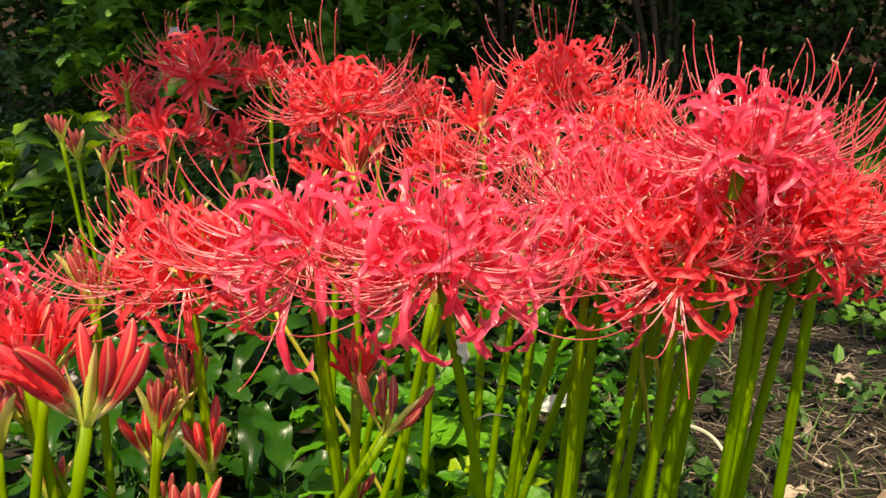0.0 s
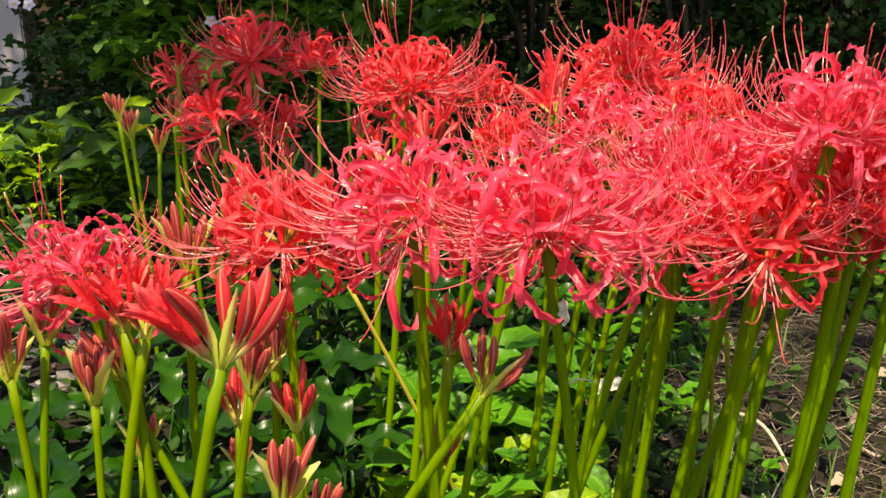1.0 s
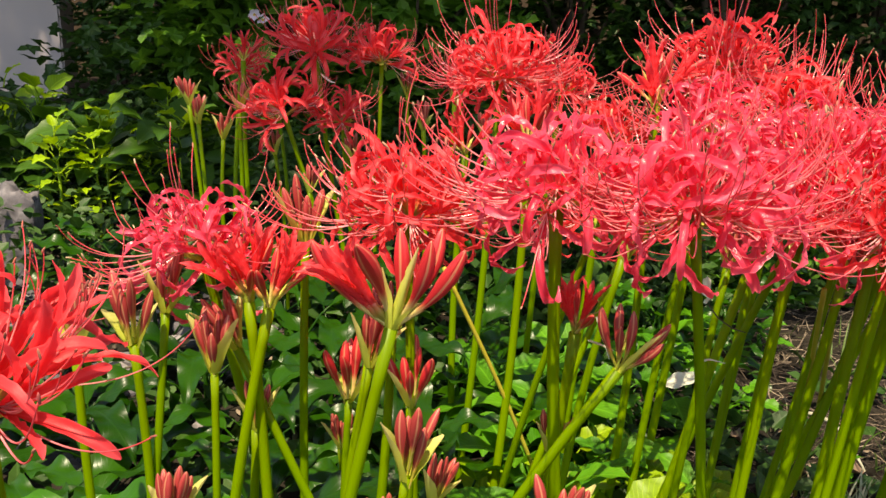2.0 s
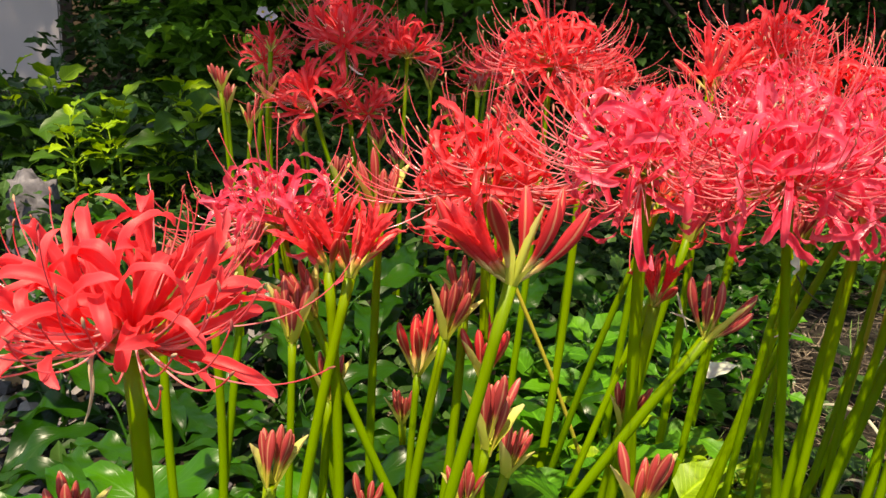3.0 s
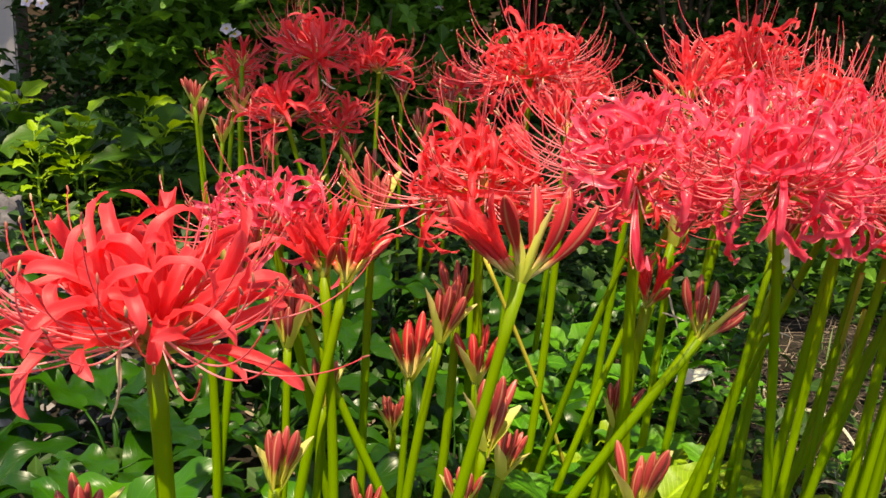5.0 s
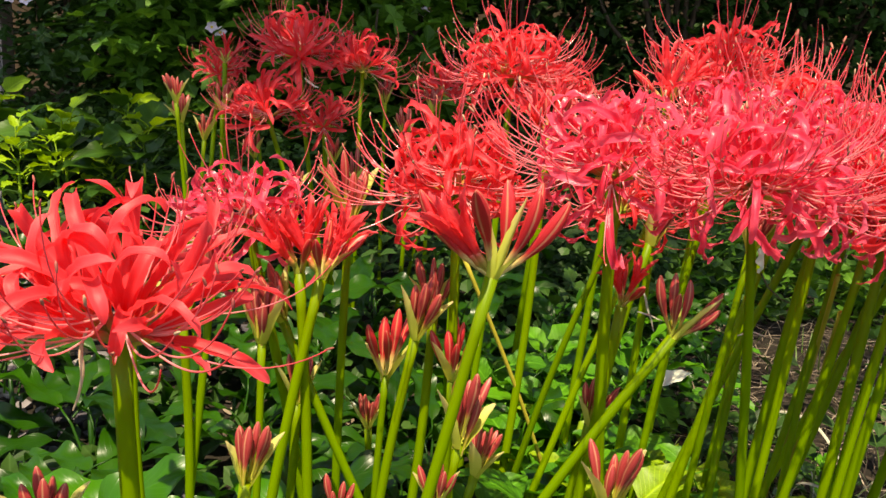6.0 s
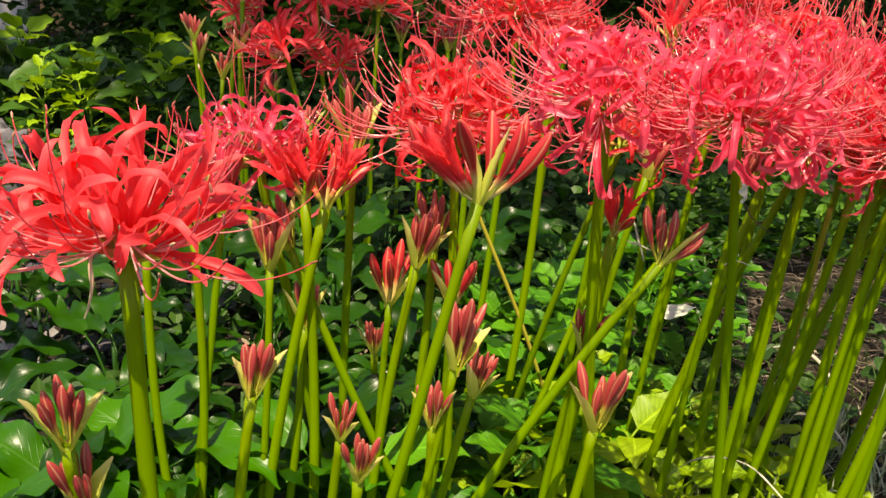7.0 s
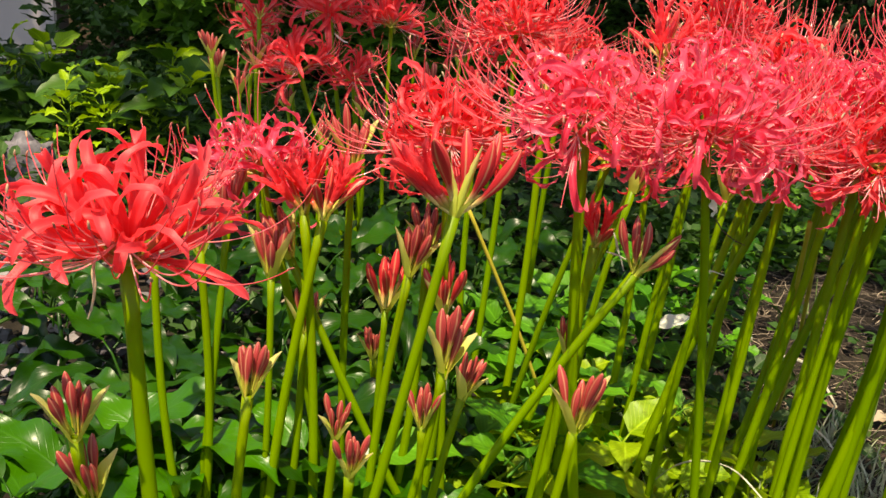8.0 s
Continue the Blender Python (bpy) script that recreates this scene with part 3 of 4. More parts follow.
def shrub(rng, at, size, n, leaf, half, material, label, twigs=7, outline=OVAL):
    ob = tagged(new("shrub"), label, "shrub", "shrubs behind the flower bed")
    ob.location = at
    size = Vector(size)
    for k in range(twigs):
        a, e = rng.uniform(0, 6.28), rng.uniform(0.35, 1.0)
        end = Vector((math.cos(a) * size.x * 0.75 * rng.random() ** 0.5, math.sin(a) * size.y * 0.75 * rng.random() ** 0.5, size.z * e))
        pts = [Vector((0.03 * math.cos(a), 0.03 * math.sin(a), -0.05)), end * 0.35 + Vector((0, 0, 0.1)), end * 0.7 + Vector((rng.uniform(-.08, .08), rng.uniform(-.08, .08), 0)), end]
        part("branch", mesh_from("branch", *tube_data(pts, [0.022, 0.016, 0.010, 0.004], 6), [BARK]), ob)
    spots = []
    clumps = [Vector((rng.gauss(0, 0.5) * size.x, rng.gauss(0, 0.45) * size.y, size.z * rng.uniform(0.06, 1.0))) for _ in range(60)]
    for _ in range(n):
        c = rng.choice(clumps)
        q = Vector((rng.gauss(0, 1), rng.gauss(0, 1), rng.gauss(0, 0.8))) * 0.16 * (size.x ** 0.5)
        pnt = c + q
        pnt.z = max(0.02, pnt.z)
        spots.append((pnt, Vector((pnt.x, pnt.y, 0.2)).normalized()))
    tagged(part("foliage", foliage(rng, spots, leaf, half, material, "foliage", outline), ob), kind="stuff")
    return ob


hrng = random.Random(5)
for x, y, sx, sz, lf, mt in ((-1.55, 4.7, 0.42, 1.7, 0.085, LEAF_HEDGE), (-1.2, 4.9, 0.75, 2.0, 0.08, LEAF_HEDGE), (-0.5, 4.6, 0.7, 1.9, 0.09, LEAF_HEDGE2), (0.3, 4.9, 0.75, 1.9, 0.07, LEAF_HEDGE),
                             (1.1, 4.7, 0.8, 2.0, 0.06, LEAF_HEDGE), (1.9, 4.9, 0.8, 1.8, 0.06, LEAF_HEDGE), (2.7, 4.7, 0.8, 2.0, 0.07, LEAF_HEDGE), (3.5, 4.9, 0.9, 2.0, 0.07, LEAF_HEDGE),                              (-1.6, 5.9, 0.9, 2.3, 0.10, LEAF_HEDGE), (-0.4, 6.0, 0.9, 2.4, 0.10, LEAF_HEDGE), (0.8, 6.0, 0.9, 2.4, 0.10, LEAF_HEDGE), (2.0, 6.0, 0.9, 2.4, 0.10, LEAF_HEDGE), (3.2, 6.0, 0.9, 2.4, 0.10, LEAF_HEDGE), (4.3, 5.8, 1.0, 2.4, 0.10, LEAF_HEDGE), (-2.15, 5.3, 0.35, 1.6, 0.09, LEAF_HEDGE), (-1.25, 4.1, 0.35, 1.0, 0.12, LEAF_HEDGE2), (-0.45, 4.0, 0.40, 0.9, 0.13, LEAF_HEDGE2)):
    shrub(hrng, on_ground(x, y), (sx, 0.55 if sx > 0.41 else 0.3, sz), 3600 if sx > 0.41 else 1200, lf, lf * 0.36, mt, "dense dark green shrub standing in deep shade", 7, LOBED if x < 0 and y < 5 else OVAL)

# ---- an unseen tree, added to the side so its crown keeps the background in shade ----
def tree(rng, at, height, crown, label):
    ob = tagged(new("tree"), label, "tree")
    ob.location = at
    trunk = tube_data([(0, 0, -0.1), (0.05, 0.02, height * 0.3), (-0.1, 0.05, height * 0.6), (-0.3, 0, height * 0.85)], [0.16, 0.13, 0.11, 0.07], 10)
    part("trunk", mesh_from("trunk", *trunk, [BARK]), ob)
    spots = []
    for k in range(9):
        end = Vector((crown[0] + rng.uniform(-1, 1) * crown[3], crown[1] + rng.uniform(-1, 1) * crown[4], crown[2] + rng.uniform(-0.4, 0.5)))
        start = Vector((-0.15, 0.03, height * rng.uniform(0.5, 0.8)))
        mid = (start + end) / 2 + Vector((0, 0, 0.35))
        part("limb", mesh_from("limb", *tube_data([start, mid, end], [0.05, 0.035, 0.012], 6), [BARK]), ob)
    for c in range(300):
        q = Vector((crown[0] + rng.uniform(-1, 1) * crown[3], crown[1] + rng.uniform(-1, 1) * crown[4], crown[2] + rng.uniform(-0.5, 0.6)))
        # gap left in the crown so sun reaches the lime leaved plants
        if math.hypot(q.x + 7.73, (q.y + 2.60) / 1.5) < 0.58:
            continue
        for _ in range(70):
            o = Vector((rng.gauss(0, 1), rng.gauss(0, 1), rng.gauss(0, 0.6))) * 0.26
            # smaller gap that lets sun onto the lilies at the back
            if math.hypot(q.x + 6.80, q.y + 3.00) > 0.30:
                spots.append((q + o, o.normalized()))
    tagged(part("crown", foliage(rng, spots, 0.13, 0.05, LEAF_HEDGE, "crown"), ob), kind="stuff")
    return ob


tree(random.Random(8), on_ground(6.0, 3.0), 4.6, (-6.41, -0.57, 4.9, 4.3, 2.4), "unseen broad leafy tree added to shade the shrubs behind")

# ---- low plants ----
lrng = random.Random(21)
for x, y, s in ((-0.86, 1.28, 1.0), (-0.70, 1.15, 1.0), (-0.62, 1.42, 1.1), (-0.48, 1.22, 1.0), (-0.42, 1.50, 1.1), (-0.30, 1.32, 1.0), (-0.62, 0.95, 1.0), (-0.22, 1.10, 0.9), (-0.16, 1.55, 1.0), (-0.80, 1.70, 1.0), (-0.55, 1.75, 1.0),
                (-0.33, 1.78, 1.0), (-0.06, 1.28, 0.9), (-0.98, 1.48, 0.9), (-0.40, 0.98, 0.9), (0.02, 1.60, 0.9), (-0.1, 1.9, 1.0), (-1.0, 1.95, 1.0), (-0.50, 0.76, 0.9), (-0.36, 0.84, 0.9), (-0.26, 0.93, 0.8), (-0.60, 0.80, 0.9), (-0.68, 0.72, 0.8)):
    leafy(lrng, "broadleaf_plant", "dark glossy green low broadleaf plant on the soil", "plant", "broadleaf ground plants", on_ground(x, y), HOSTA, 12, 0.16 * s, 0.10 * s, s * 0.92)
for x, y, s in ((0.02, 1.12, 0.9), (0.12, 1.05, 0.8), (-0.05, 0.98, 1.0), (0.08, 1.35, 1.0), (-0.02, 1.45, 1.1), (0.16, 1.5, 1.0), (-0.12, 0.86, 1.1), (0.2, 1.75, 1.0), (-0.30, 0.80, 1.0), (-0.52, 0.78, 0.8), (-0.05, 1.23, 1.1), (-0.12, 1.30, 1.1), (-0.10, 1.12, 1.1), (-0.03, 1.36, 1.1), (-0.18, 1.42, 1.1)):
    leafy(lrng, "leafy_seedling", "bright green leafy seedling growing low on the soil", "plant", "bright low seedlings", on_ground(x, y), BROAD, 11, 0.12 * s, 0.07 * s, s)
# broadleaf plants in the lighter green that imitates sunlight
for x, y, s in ((-0.60, 0.78, 1.0), (-0.52, 0.80, 1.0), (-0.66, 0.72, 0.9), (-0.37, 0.80, 0.9), (-0.29, 0.76, 0.8), (-0.45, 0.84, 0.8)):
    leafy(lrng, "broadleaf_plant", "broadleaf plant with glossy leaves tinted lighter as if in sun", "plant", "broadleaf ground plants", on_ground(x, y), SUNLIT, 9, 0.14 * s, 0.07 * s, s)
for x, y, s in ((-0.18, 0.94, 1.0), (-0.25, 0.90, 0.9), (-0.12, 0.97, 0.8)):
    leafy(lrng, "round_leaved_plant", "small plant with round green leaves between the stems", "plant", "round leaved plants", on_ground(x, y), ROUND, 5, 0.10 * s, 0.05 * s, s)
for x, y, s in ((0.02, 0.98, 0.8), (0.12, 1.02, 0.8), (-0.15, 0.87, 0.8), (-0.08, 0.90, 0.8), (0.06, 0.86, 0.7), (0.05, 1.10, 0.8), (-0.02, 1.18, 0.8), (-0.15, 1.05, 0.8), (-0.05, 1.05, 0.8), (0.17, 0.88, 0.7)):
    leafy(lrng, "lime_seedling", "light lime green seedling in full sun on the soil", "plant", "lime seedlings", on_ground(x, y), LIME, 9, 0.11 * s, 0.08 * s, s * 1.25)
for x, y, s in ((-1.25, 2.65, 1.1), (-1.0, 2.55, 1.1), (-1.5, 2.8, 1.2), (-1.15, 2.95, 1.2), (-1.7, 3.0, 1.2)):
    leafy(lrng, "lime_leaved_plant", "leafy garden plant with yellow-green young leaves beside the bed", "plant", "lime leaved plants", on_ground(x, y), MIXED, 38, 0.31 * s, 0.17 * s, s * 1.15, 6)

for x, y, s in ((-1.30, 2.44, 1.0), (-1.22, 2.50, 0.85), (-1.09, 2.56, 0.8)):
    leafy(lrng, "lime_leaved_plant", "leafy garden plant with yellow-green young leaves beside the bed", "plant", "lime leaved plants", on_ground(x, y), [LIME[2]], 26, 0.36 * s, 0.10, 0.95)

# where the clump's stems meet the edge of the bare litter
for x, y, s in ((0.26, 1.78, 0.75), (0.36, 1.86, 0.8), (0.24, 1.58, 0.7), (0.33, 1.66, 0.65), (0.45, 1.95, 0.8), (0.14, 1.72, 0.8)):
    leafy(lrng, "broadleaf_plant", "dark glossy green low broadleaf plant on the soil", "plant", "broadleaf ground plants", on_ground(x, y), HOSTA, 10, 0.11 * s, 0.09 * s, s * 0.75)
for x, y, s in ((0.30, 1.48, 0.7), (0.37, 1.23, 0.6), (0.25, 1.40, 0.7), (0.40, 1.75, 0.8)):
    leafy(lrng, "leafy_seedling", "bright green leafy seedling growing low on the soil", "plant", "bright low seedlings", on_ground(x, y), BROAD, 8, 0.07 * s, 0.07 * s, s * 0.8)
for x, y, s in ((0.13, 0.97, 0.75), (0.19, 1.00, 0.75), (0.24, 0.97, 0.7), (0.20, 0.92, 0.7)):
    leafy(lrng, "lime_seedling", "light lime green seedling in full sun on the soil", "plant", "lime seedlings", on_ground(x, y), LIME, 7, 0.08 * s, 0.08 * s, s * 1.2)

# ---- spider lilies ----
frng = random.Random(3)
FULL = "fully open red spider lily with curled tepals on a bare stem"
PINKISH = "fully open crimson pink spider lily with long stamens"
HALF = "half-open red spider lily with upright florets on a bare stem"
BUDDY = "red spider lily in bud on a bare green stem"
OPEN = [
    ((-0.428, 0.408, 0.466), (-0.398, 0.42, 1), "broad", "red", 1.12, 8),
    ((-0.426, 0.810, 0.443), (-0.43, 0.80, 0), "open", "pink", 1.20, 8),
    ((-0.230, 0.790, 0.488), (-0.22, 0.80, 1), "dome", "red", 1.20, 9),
    # the two crimson heads in front of the clump
    ((-0.008, 0.640, 0.525), (0.040, 0.690, 1), "near", "pink", 1.20, 9),
    ((-0.106, 0.685, 0.526), (-0.065, 0.720, 1), "open", "pink", 1.20, 11),
    # the row behind
    ((-0.140, 1.205, 0.580), (-0.19, 1.16, 1), "dome", "red", 1.25, 11),
    ((-0.005, 1.130, 0.510), (-0.06, 1.11, 1), "open", "red", 1.00, 8),
    ((0.140, 1.170, 0.590), (0.06, 1.14, 1), "dome", "red", 1.20, 9),
    ((0.098, 1.020, 0.532), (0.02, 1.02, 1), "open", "pink", 1.15, 8),
    ((0.205, 1.075, 0.548), (0.12, 1.05, 1), "open", "red", 1.15, 8),
    # the dense clump
    ((0.150, 0.840, 0.530), (0.09, 0.86, 1), "dome", "pink", 1.15, 8),
    ((0.118, 0.790, 0.486), (0.07, 0.80, 1), "near", "pink", 1.12, 8),
    ((0.192, 0.752, 0.492), (0.135, 0.77, 1), "open", "red", 1.20, 9),
    ((0.235, 0.748, 0.580), (0.165, 0.79, 1), "high", "pink", 1.20, 8),
    ((0.326, 0.836, 0.484), (0.262, 0.87, 1), "open", "red", 1.15, 6),
    ((0.270, 0.890, 0.528), (0.19, 0.92, 0), "open", "pink", 1.10, 8),
    ((0.185, 0.930, 0.488), (0.11, 0.95, 0), "open", "red", 1.10, 7),
    ((0.262, 0.768, 0.505), (0.21, 0.80, 1), "open", "red", 1.10, 8),
    ((0.345, 0.950, 0.515), (0.24, 0.97, 0), "open", "red", 1.00, 7),
    ((0.255, 0.990, 0.500), (0.15, 0.98, 0), "open", "pink", 1.00, 7),
    ((0.290, 0.800, 0.540), (0.20, 0.83, 0), "open", "pink", 1.05, 7),
    ((-0.040, 0.930, 0.455), (-0.10, 0.96, 0), "open", "red", 0.95, 6),
    ((0.020, 0.990, 0.470), (-0.06, 1.02, 0), "open", "red", 0.95, 6),
    ((0.140, 0.910, 0.500), (0.06, 0.93, 0), "open", "pink", 1.00, 7),
    ((0.215, 0.840, 0.490), (0.14, 0.86, 0), "open", "red", 1.00, 7),
    ((0.300, 0.880, 0.480), (0.20, 0.90, 0), "open", "red", 1.00, 7),
    ((0.160, 1.000, 0.490), (0.07, 1.00, 0), "open", "red", 1.00, 7),
    ((0.308, 0.760, 0.515), (0.235, 0.79, 0), "near", "red", 1.05, 8),
    # the group at the back
    ((-0.512, 1.985, 0.572), (-0.50, 1.95, 0), "open", "red_broad", 1.40, 10),
    ((-0.560, 1.870, 0.450), (-0.55, 1.85, 0), "open", "red_broad", 1.25, 9),
    ((-0.455, 1.960, 0.430), (-0.45, 1.94, 0), "open", "red_broad", 1.00, 7),
    ((-0.380, 2.060, 0.545), (-0.37, 2.02, 0), "open", "red_broad", 1.20, 9),
    ((-0.040, 1.420, 0.545), (-0.08, 1.40, 0), "open", "red", 1.05, 8),
    ((-0.200, 2.150, 0.500), (-0.21, 2.10, 0), "open", "red_broad", 1.00, 8),
    ((-0.705, 2.110, 0.520), (-0.68, 2.06, 0), "open", "red_broad", 0.95, 7),
]
FRONT = ((182, 26), (196, 56), (95, 46), (8, 40), (-34, 26), (258, 62), (40, 62), (226, 32), (300, 52), (150, 40))
NEAR = ((0, 13), (-42, 15), (-90, 24), (-138, 15), (182, 24), (60, 34), (118, 30), (-64, 56), (90, 78), (-18, 42), (205, 52), (-112, 48))
HIGH = ((4, 12), (-34, 26), (-90, 32), (-148, 18), (180, 38), (90, 42), (-62, 68), (42, 56), (-8, 44), (-115, 58))
DOME = ((10, 10), (55, 16), (100, 8), (145, 14), (188, 6), (232, 14), (278, 10), (322, 16), (20, 60), (140, 62), (255, 58), (70, 84))
AIMS = {"dome": DOME, "broad": FRONT, "near": NEAR, "high": HIGH}
for top, foot, shape, colour, size, n in OPEN:
    kind = "broad" if shape == "broad" else "open"
    sway = (0, 0) if foot[2] else (frng.uniform(-0.09, 0.10), frng.uniform(-0.06, 0.06))
    lily(frng, top, on_ground(foot[0] + sway[0], foot[1] + sway[1]), kind, PINKISH if colour == "pink" else FULL, colour, size, 0.0056 if kind == "broad" else frng.uniform(0.0040, 0.0056), n, None, (0, 0), AIMS.get(shape))
HALVES = [((-0.372, 0.761, 0.416), (-0.365, 0.76), 1.15), ((-0.352, 0.753, 0.413), (-0.42, 0.75), 1.15), ((-0.108, 1.062, 0.517), (-0.15, 1.04), 1.15),
          ((0.040, 1.080, 0.563), (0.0, 1.05), 1.25), ((-0.672, 2.000, 0.552), (-0.65, 1.96), 1.0), ((-0.186, 1.330, 0.462), (-0.2, 1.30), 1.0), ((-0.082, 0.725, 0.405), (-0.14, 0.72), 0.8)]
for top, foot, size in HALVES:
    lily(frng, top, on_ground(*foot), "splayed" if top[1] > 1.0 else "opening", HALF, "red", size, 0.0050, 6)
lily(frng, (-0.221, 0.514, 0.482), on_ground(-0.335, 0.52), "long", HALF, "red", 1.05, 0.0042, 6, 0.0, (0, 0), ((184, 46), (236, 76), (178, 30), (352, 30), (16, 42), (330, 66), (200, 56), (345, 46)))
lily(frng, (-0.055, 0.654, 0.400), on_ground(-0.277, 0.654), "long_dull", BUDDY, "red", 0.95, 0.0046, 6, 0.3, (0, 0), ((188, 62), (250, 82), (340, 66), (5, 34), (325, 28), (100, 66)))
BUDDING = [((-0.332, 0.829, 0.455), (-0.34, 0.83), 1.1), ((-0.291, 0.817, 0.298), (-0.30, 0.82), 0.95), ((-0.264, 0.762, 0.358), (-0.31, 0.76), 1.0), ((-0.247, 0.801, 0.370), (-0.29, 0.80), 0.9),
           ((-0.224, 0.682, 0.288), (-0.29, 0.68), 1.15), ((-0.204, 0.730, 0.236), (-0.25, 0.73), 0.85), ((-0.374, 0.776, 0.284), (-0.40, 0.77), 0.85), ((-0.405, 0.755, 0.352), (-0.425, 0.76), 1.05),
           ((-0.390, 0.780, 0.365), (-0.22, 0.78), 1.0), ((-0.309, 0.880, 0.215), (-0.32, 0.87), 0.7), ((-0.098, 0.745, 0.284), (-0.14, 0.74), 0.8), ((-0.493, 0.462, 0.314), (-0.47, 0.47), 0.9),
           ((-0.486, 0.470, 0.258), (-0.46, 0.48), 0.9), ((-0.387, 0.560, 0.308), (-0.40, 0.56), 0.85), ((-0.328, 0.681, 0.210), (-0.34, 0.68), 0.7), ((-0.305, 0.600, 0.215), (-0.33, 0.60), 0.8),
           ((-0.243, 0.679, 0.228), (-0.27, 0.68), 0.8), ((-0.100, 0.640, 0.252), (-0.16, 0.65), 1.1), ((-0.476, 0.750, 0.376), (-0.487, 0.75), 1.05), ((-0.507, 0.700, 0.390), (-0.475, 0.70), 1.05), ((-0.455, 0.780, 0.400), (-0.50, 0.76), 1.0),
           ((-0.227, 0.777, 0.312), (-0.26, 0.78), 0.9), ((-0.713, 1.731, 0.490), (-0.68, 1.72), 1.0), ((-0.696, 1.898, 0.400), (-0.68, 1.88), 1.0), ((-0.726, 1.828, 0.440), (-0.70, 1.80), 1.0), ((-0.66, 1.90, 0.46), (-0.65, 1.87), 1.0),
           ((-0.60, 1.95, 0.36), (-0.58, 1.93), 1.0), ((-0.46, 2.05, 0.40), (-0.45, 2.02), 1.0), ((-0.38, 1.86, 0.33), (-0.38, 1.85), 1.0), ((-0.28, 1.92, 0.42), (-0.29, 1.9), 1.0), ((-0.22, 2.1, 0.46), (-0.22, 2.05), 1.0), ((-0.50, 1.80, 0.31), (-0.50, 1.79), 1.0), ((-0.62, 2.1, 0.42), (-0.6, 2.07), 1.0), ((-0.43, 1.92, 0.36), (-0.44, 1.9), 1.0), ((-0.15, 1.95, 0.40), (-0.16, 1.92), 1.0), ((-0.33, 2.15, 0.47), (-0.33, 2.1), 1.0),
           ((0.17, 0.80, 0.440), (0.10, 0.83), 0.9), ((0.25, 0.86, 0.440), (0.20, 0.88), 0.9), ((0.08, 0.86, 0.430), (0.03, 0.88), 0.9), ((0.22, 0.94, 0.440), (0.16, 0.90), 0.9), ((-0.02, 0.88, 0.430), (-0.09, 0.86), 0.85)]
BRIGHT = ((-0.291, 0.817, 0.298), (-0.227, 0.777, 0.312))
for top, foot, size in BUDDING:
    lily(frng, top, on_ground(*foot), "buds", BUDDY, "bright" if top in BRIGHT else "red", size * 1.22, frng.uniform(0.0037, 0.0048), 6)


# ---- what lies and grows on the ground ----
def litter(rng, n, box, length, half, material, name, lift=0.004, curl=0.25, thin_at=None):
    """Thin curved strips scattered over the soil, as one mesh."""
    verts, faces, uvs = [], [], []
    for _ in range(n):
        x, y = rng.uniform(box[0], box[1]) + rng.gauss(0, 0.13), rng.uniform(box[2], box[3]) + rng.gauss(0, 0.13)
        if thin_at and noise.noise((x * 2.1, y * 2.1, 2.0)) < thin_at and rng.random() < 0.8:
            continue
        a, l, w = rng.uniform(0, 6.28), length * rng.uniform(0.4, 1.3), half * rng.uniform(0.6, 1.3)
        bend, z, tip = rng.uniform(-curl, curl) * 3, rng.uniform(0, lift * 3), rng.uniform(-0.1, 0.22)
        o, p = len(verts), Vector((x, y, 0))
        for i in range(5):
            d = Vector((math.cos(a + bend * i / 4), math.sin(a + bend * i / 4), 0))
            q = d.cross(Vector((0, 0, 1)))
            h = ground_z(p.x, p.y) + lift + z + max(0, tip) * l * i / 4
            ww = w * (1.0 if 0 < i < 4 else 0.45)
            for k in (-1, 0, 1):
                verts.append(Vector((p.x, p.y, h + (w * 0.5 if k == 0 else 0))) + q * (k * ww))
                uvs.append((0.5 + k * 0.5, i / 4))
            p = p + d * (l / 4)
        for i in range(4):
            for k in range(2):
                c = o + i * 3 + k
                faces.append((c, c + 1, c + 4, c + 3))
    return mesh_from(name, verts, faces, uvs, [material])


grng = random.Random(77)
tagged(new("straw_litter", litter(grng, 13000, (0.05, 2.0, 0.55, 2.6), 0.07, 0.0010, STRAW, "straw_litter")), "dry brown straw and needles strewn over the soil", "litter", kind="stuff")
tagged(new("bark_litter", litter(grng, 3200, (-1.6, 2.0, 0.3, 3.0), 0.028, 0.0045, STRAW, "bark_litter", 0.003, 0.5)), "small brown scraps of bark and leaf on soil", "litter", kind="stuff")


def blades(rng, spots, n, height, half, material, name):
    """Tufts of arching grass blades, as one mesh."""
    verts, faces, uvs = [], [], []
    for x, y, r in spots:
        for _ in range(n):
            a, l, w = rng.uniform(0, 6.28), height * rng.uniform(0.45, 1.2), half * rng.uniform(0.6, 1.2)
            p = on_ground(x + rng.gauss(0, r), y + rng.gauss(0, r), -0.005)
            out = Vector((math.cos(a), math.sin(a), 0))
            q = out.cross(Vector((0, 0, 1)))
            o, e0, e1 = len(verts), rng.uniform(1.0, 1.5), rng.uniform(-0.5, 0.9)
            for i in range(6):
                s = i / 5
                ww = w * (1 - s) ** 0.6 if i < 5 else w * 0.05
                for k in (-1, 1):
                    verts.append(p + q * (k * ww))
                    uvs.append((0.5 + k * 0.5, s))
                e = e0 + (e1 - e0) * s
                p = p + (out * math.cos(e) + Vector((0, 0, math.sin(e)))) * (l / 5)
            faces += [(o + 2 * i, o + 2 * i + 1, o + 2 * i + 3, o + 2 * i + 2) for i in range(5)]
    return mesh_from(name, verts, faces, uvs, [material])


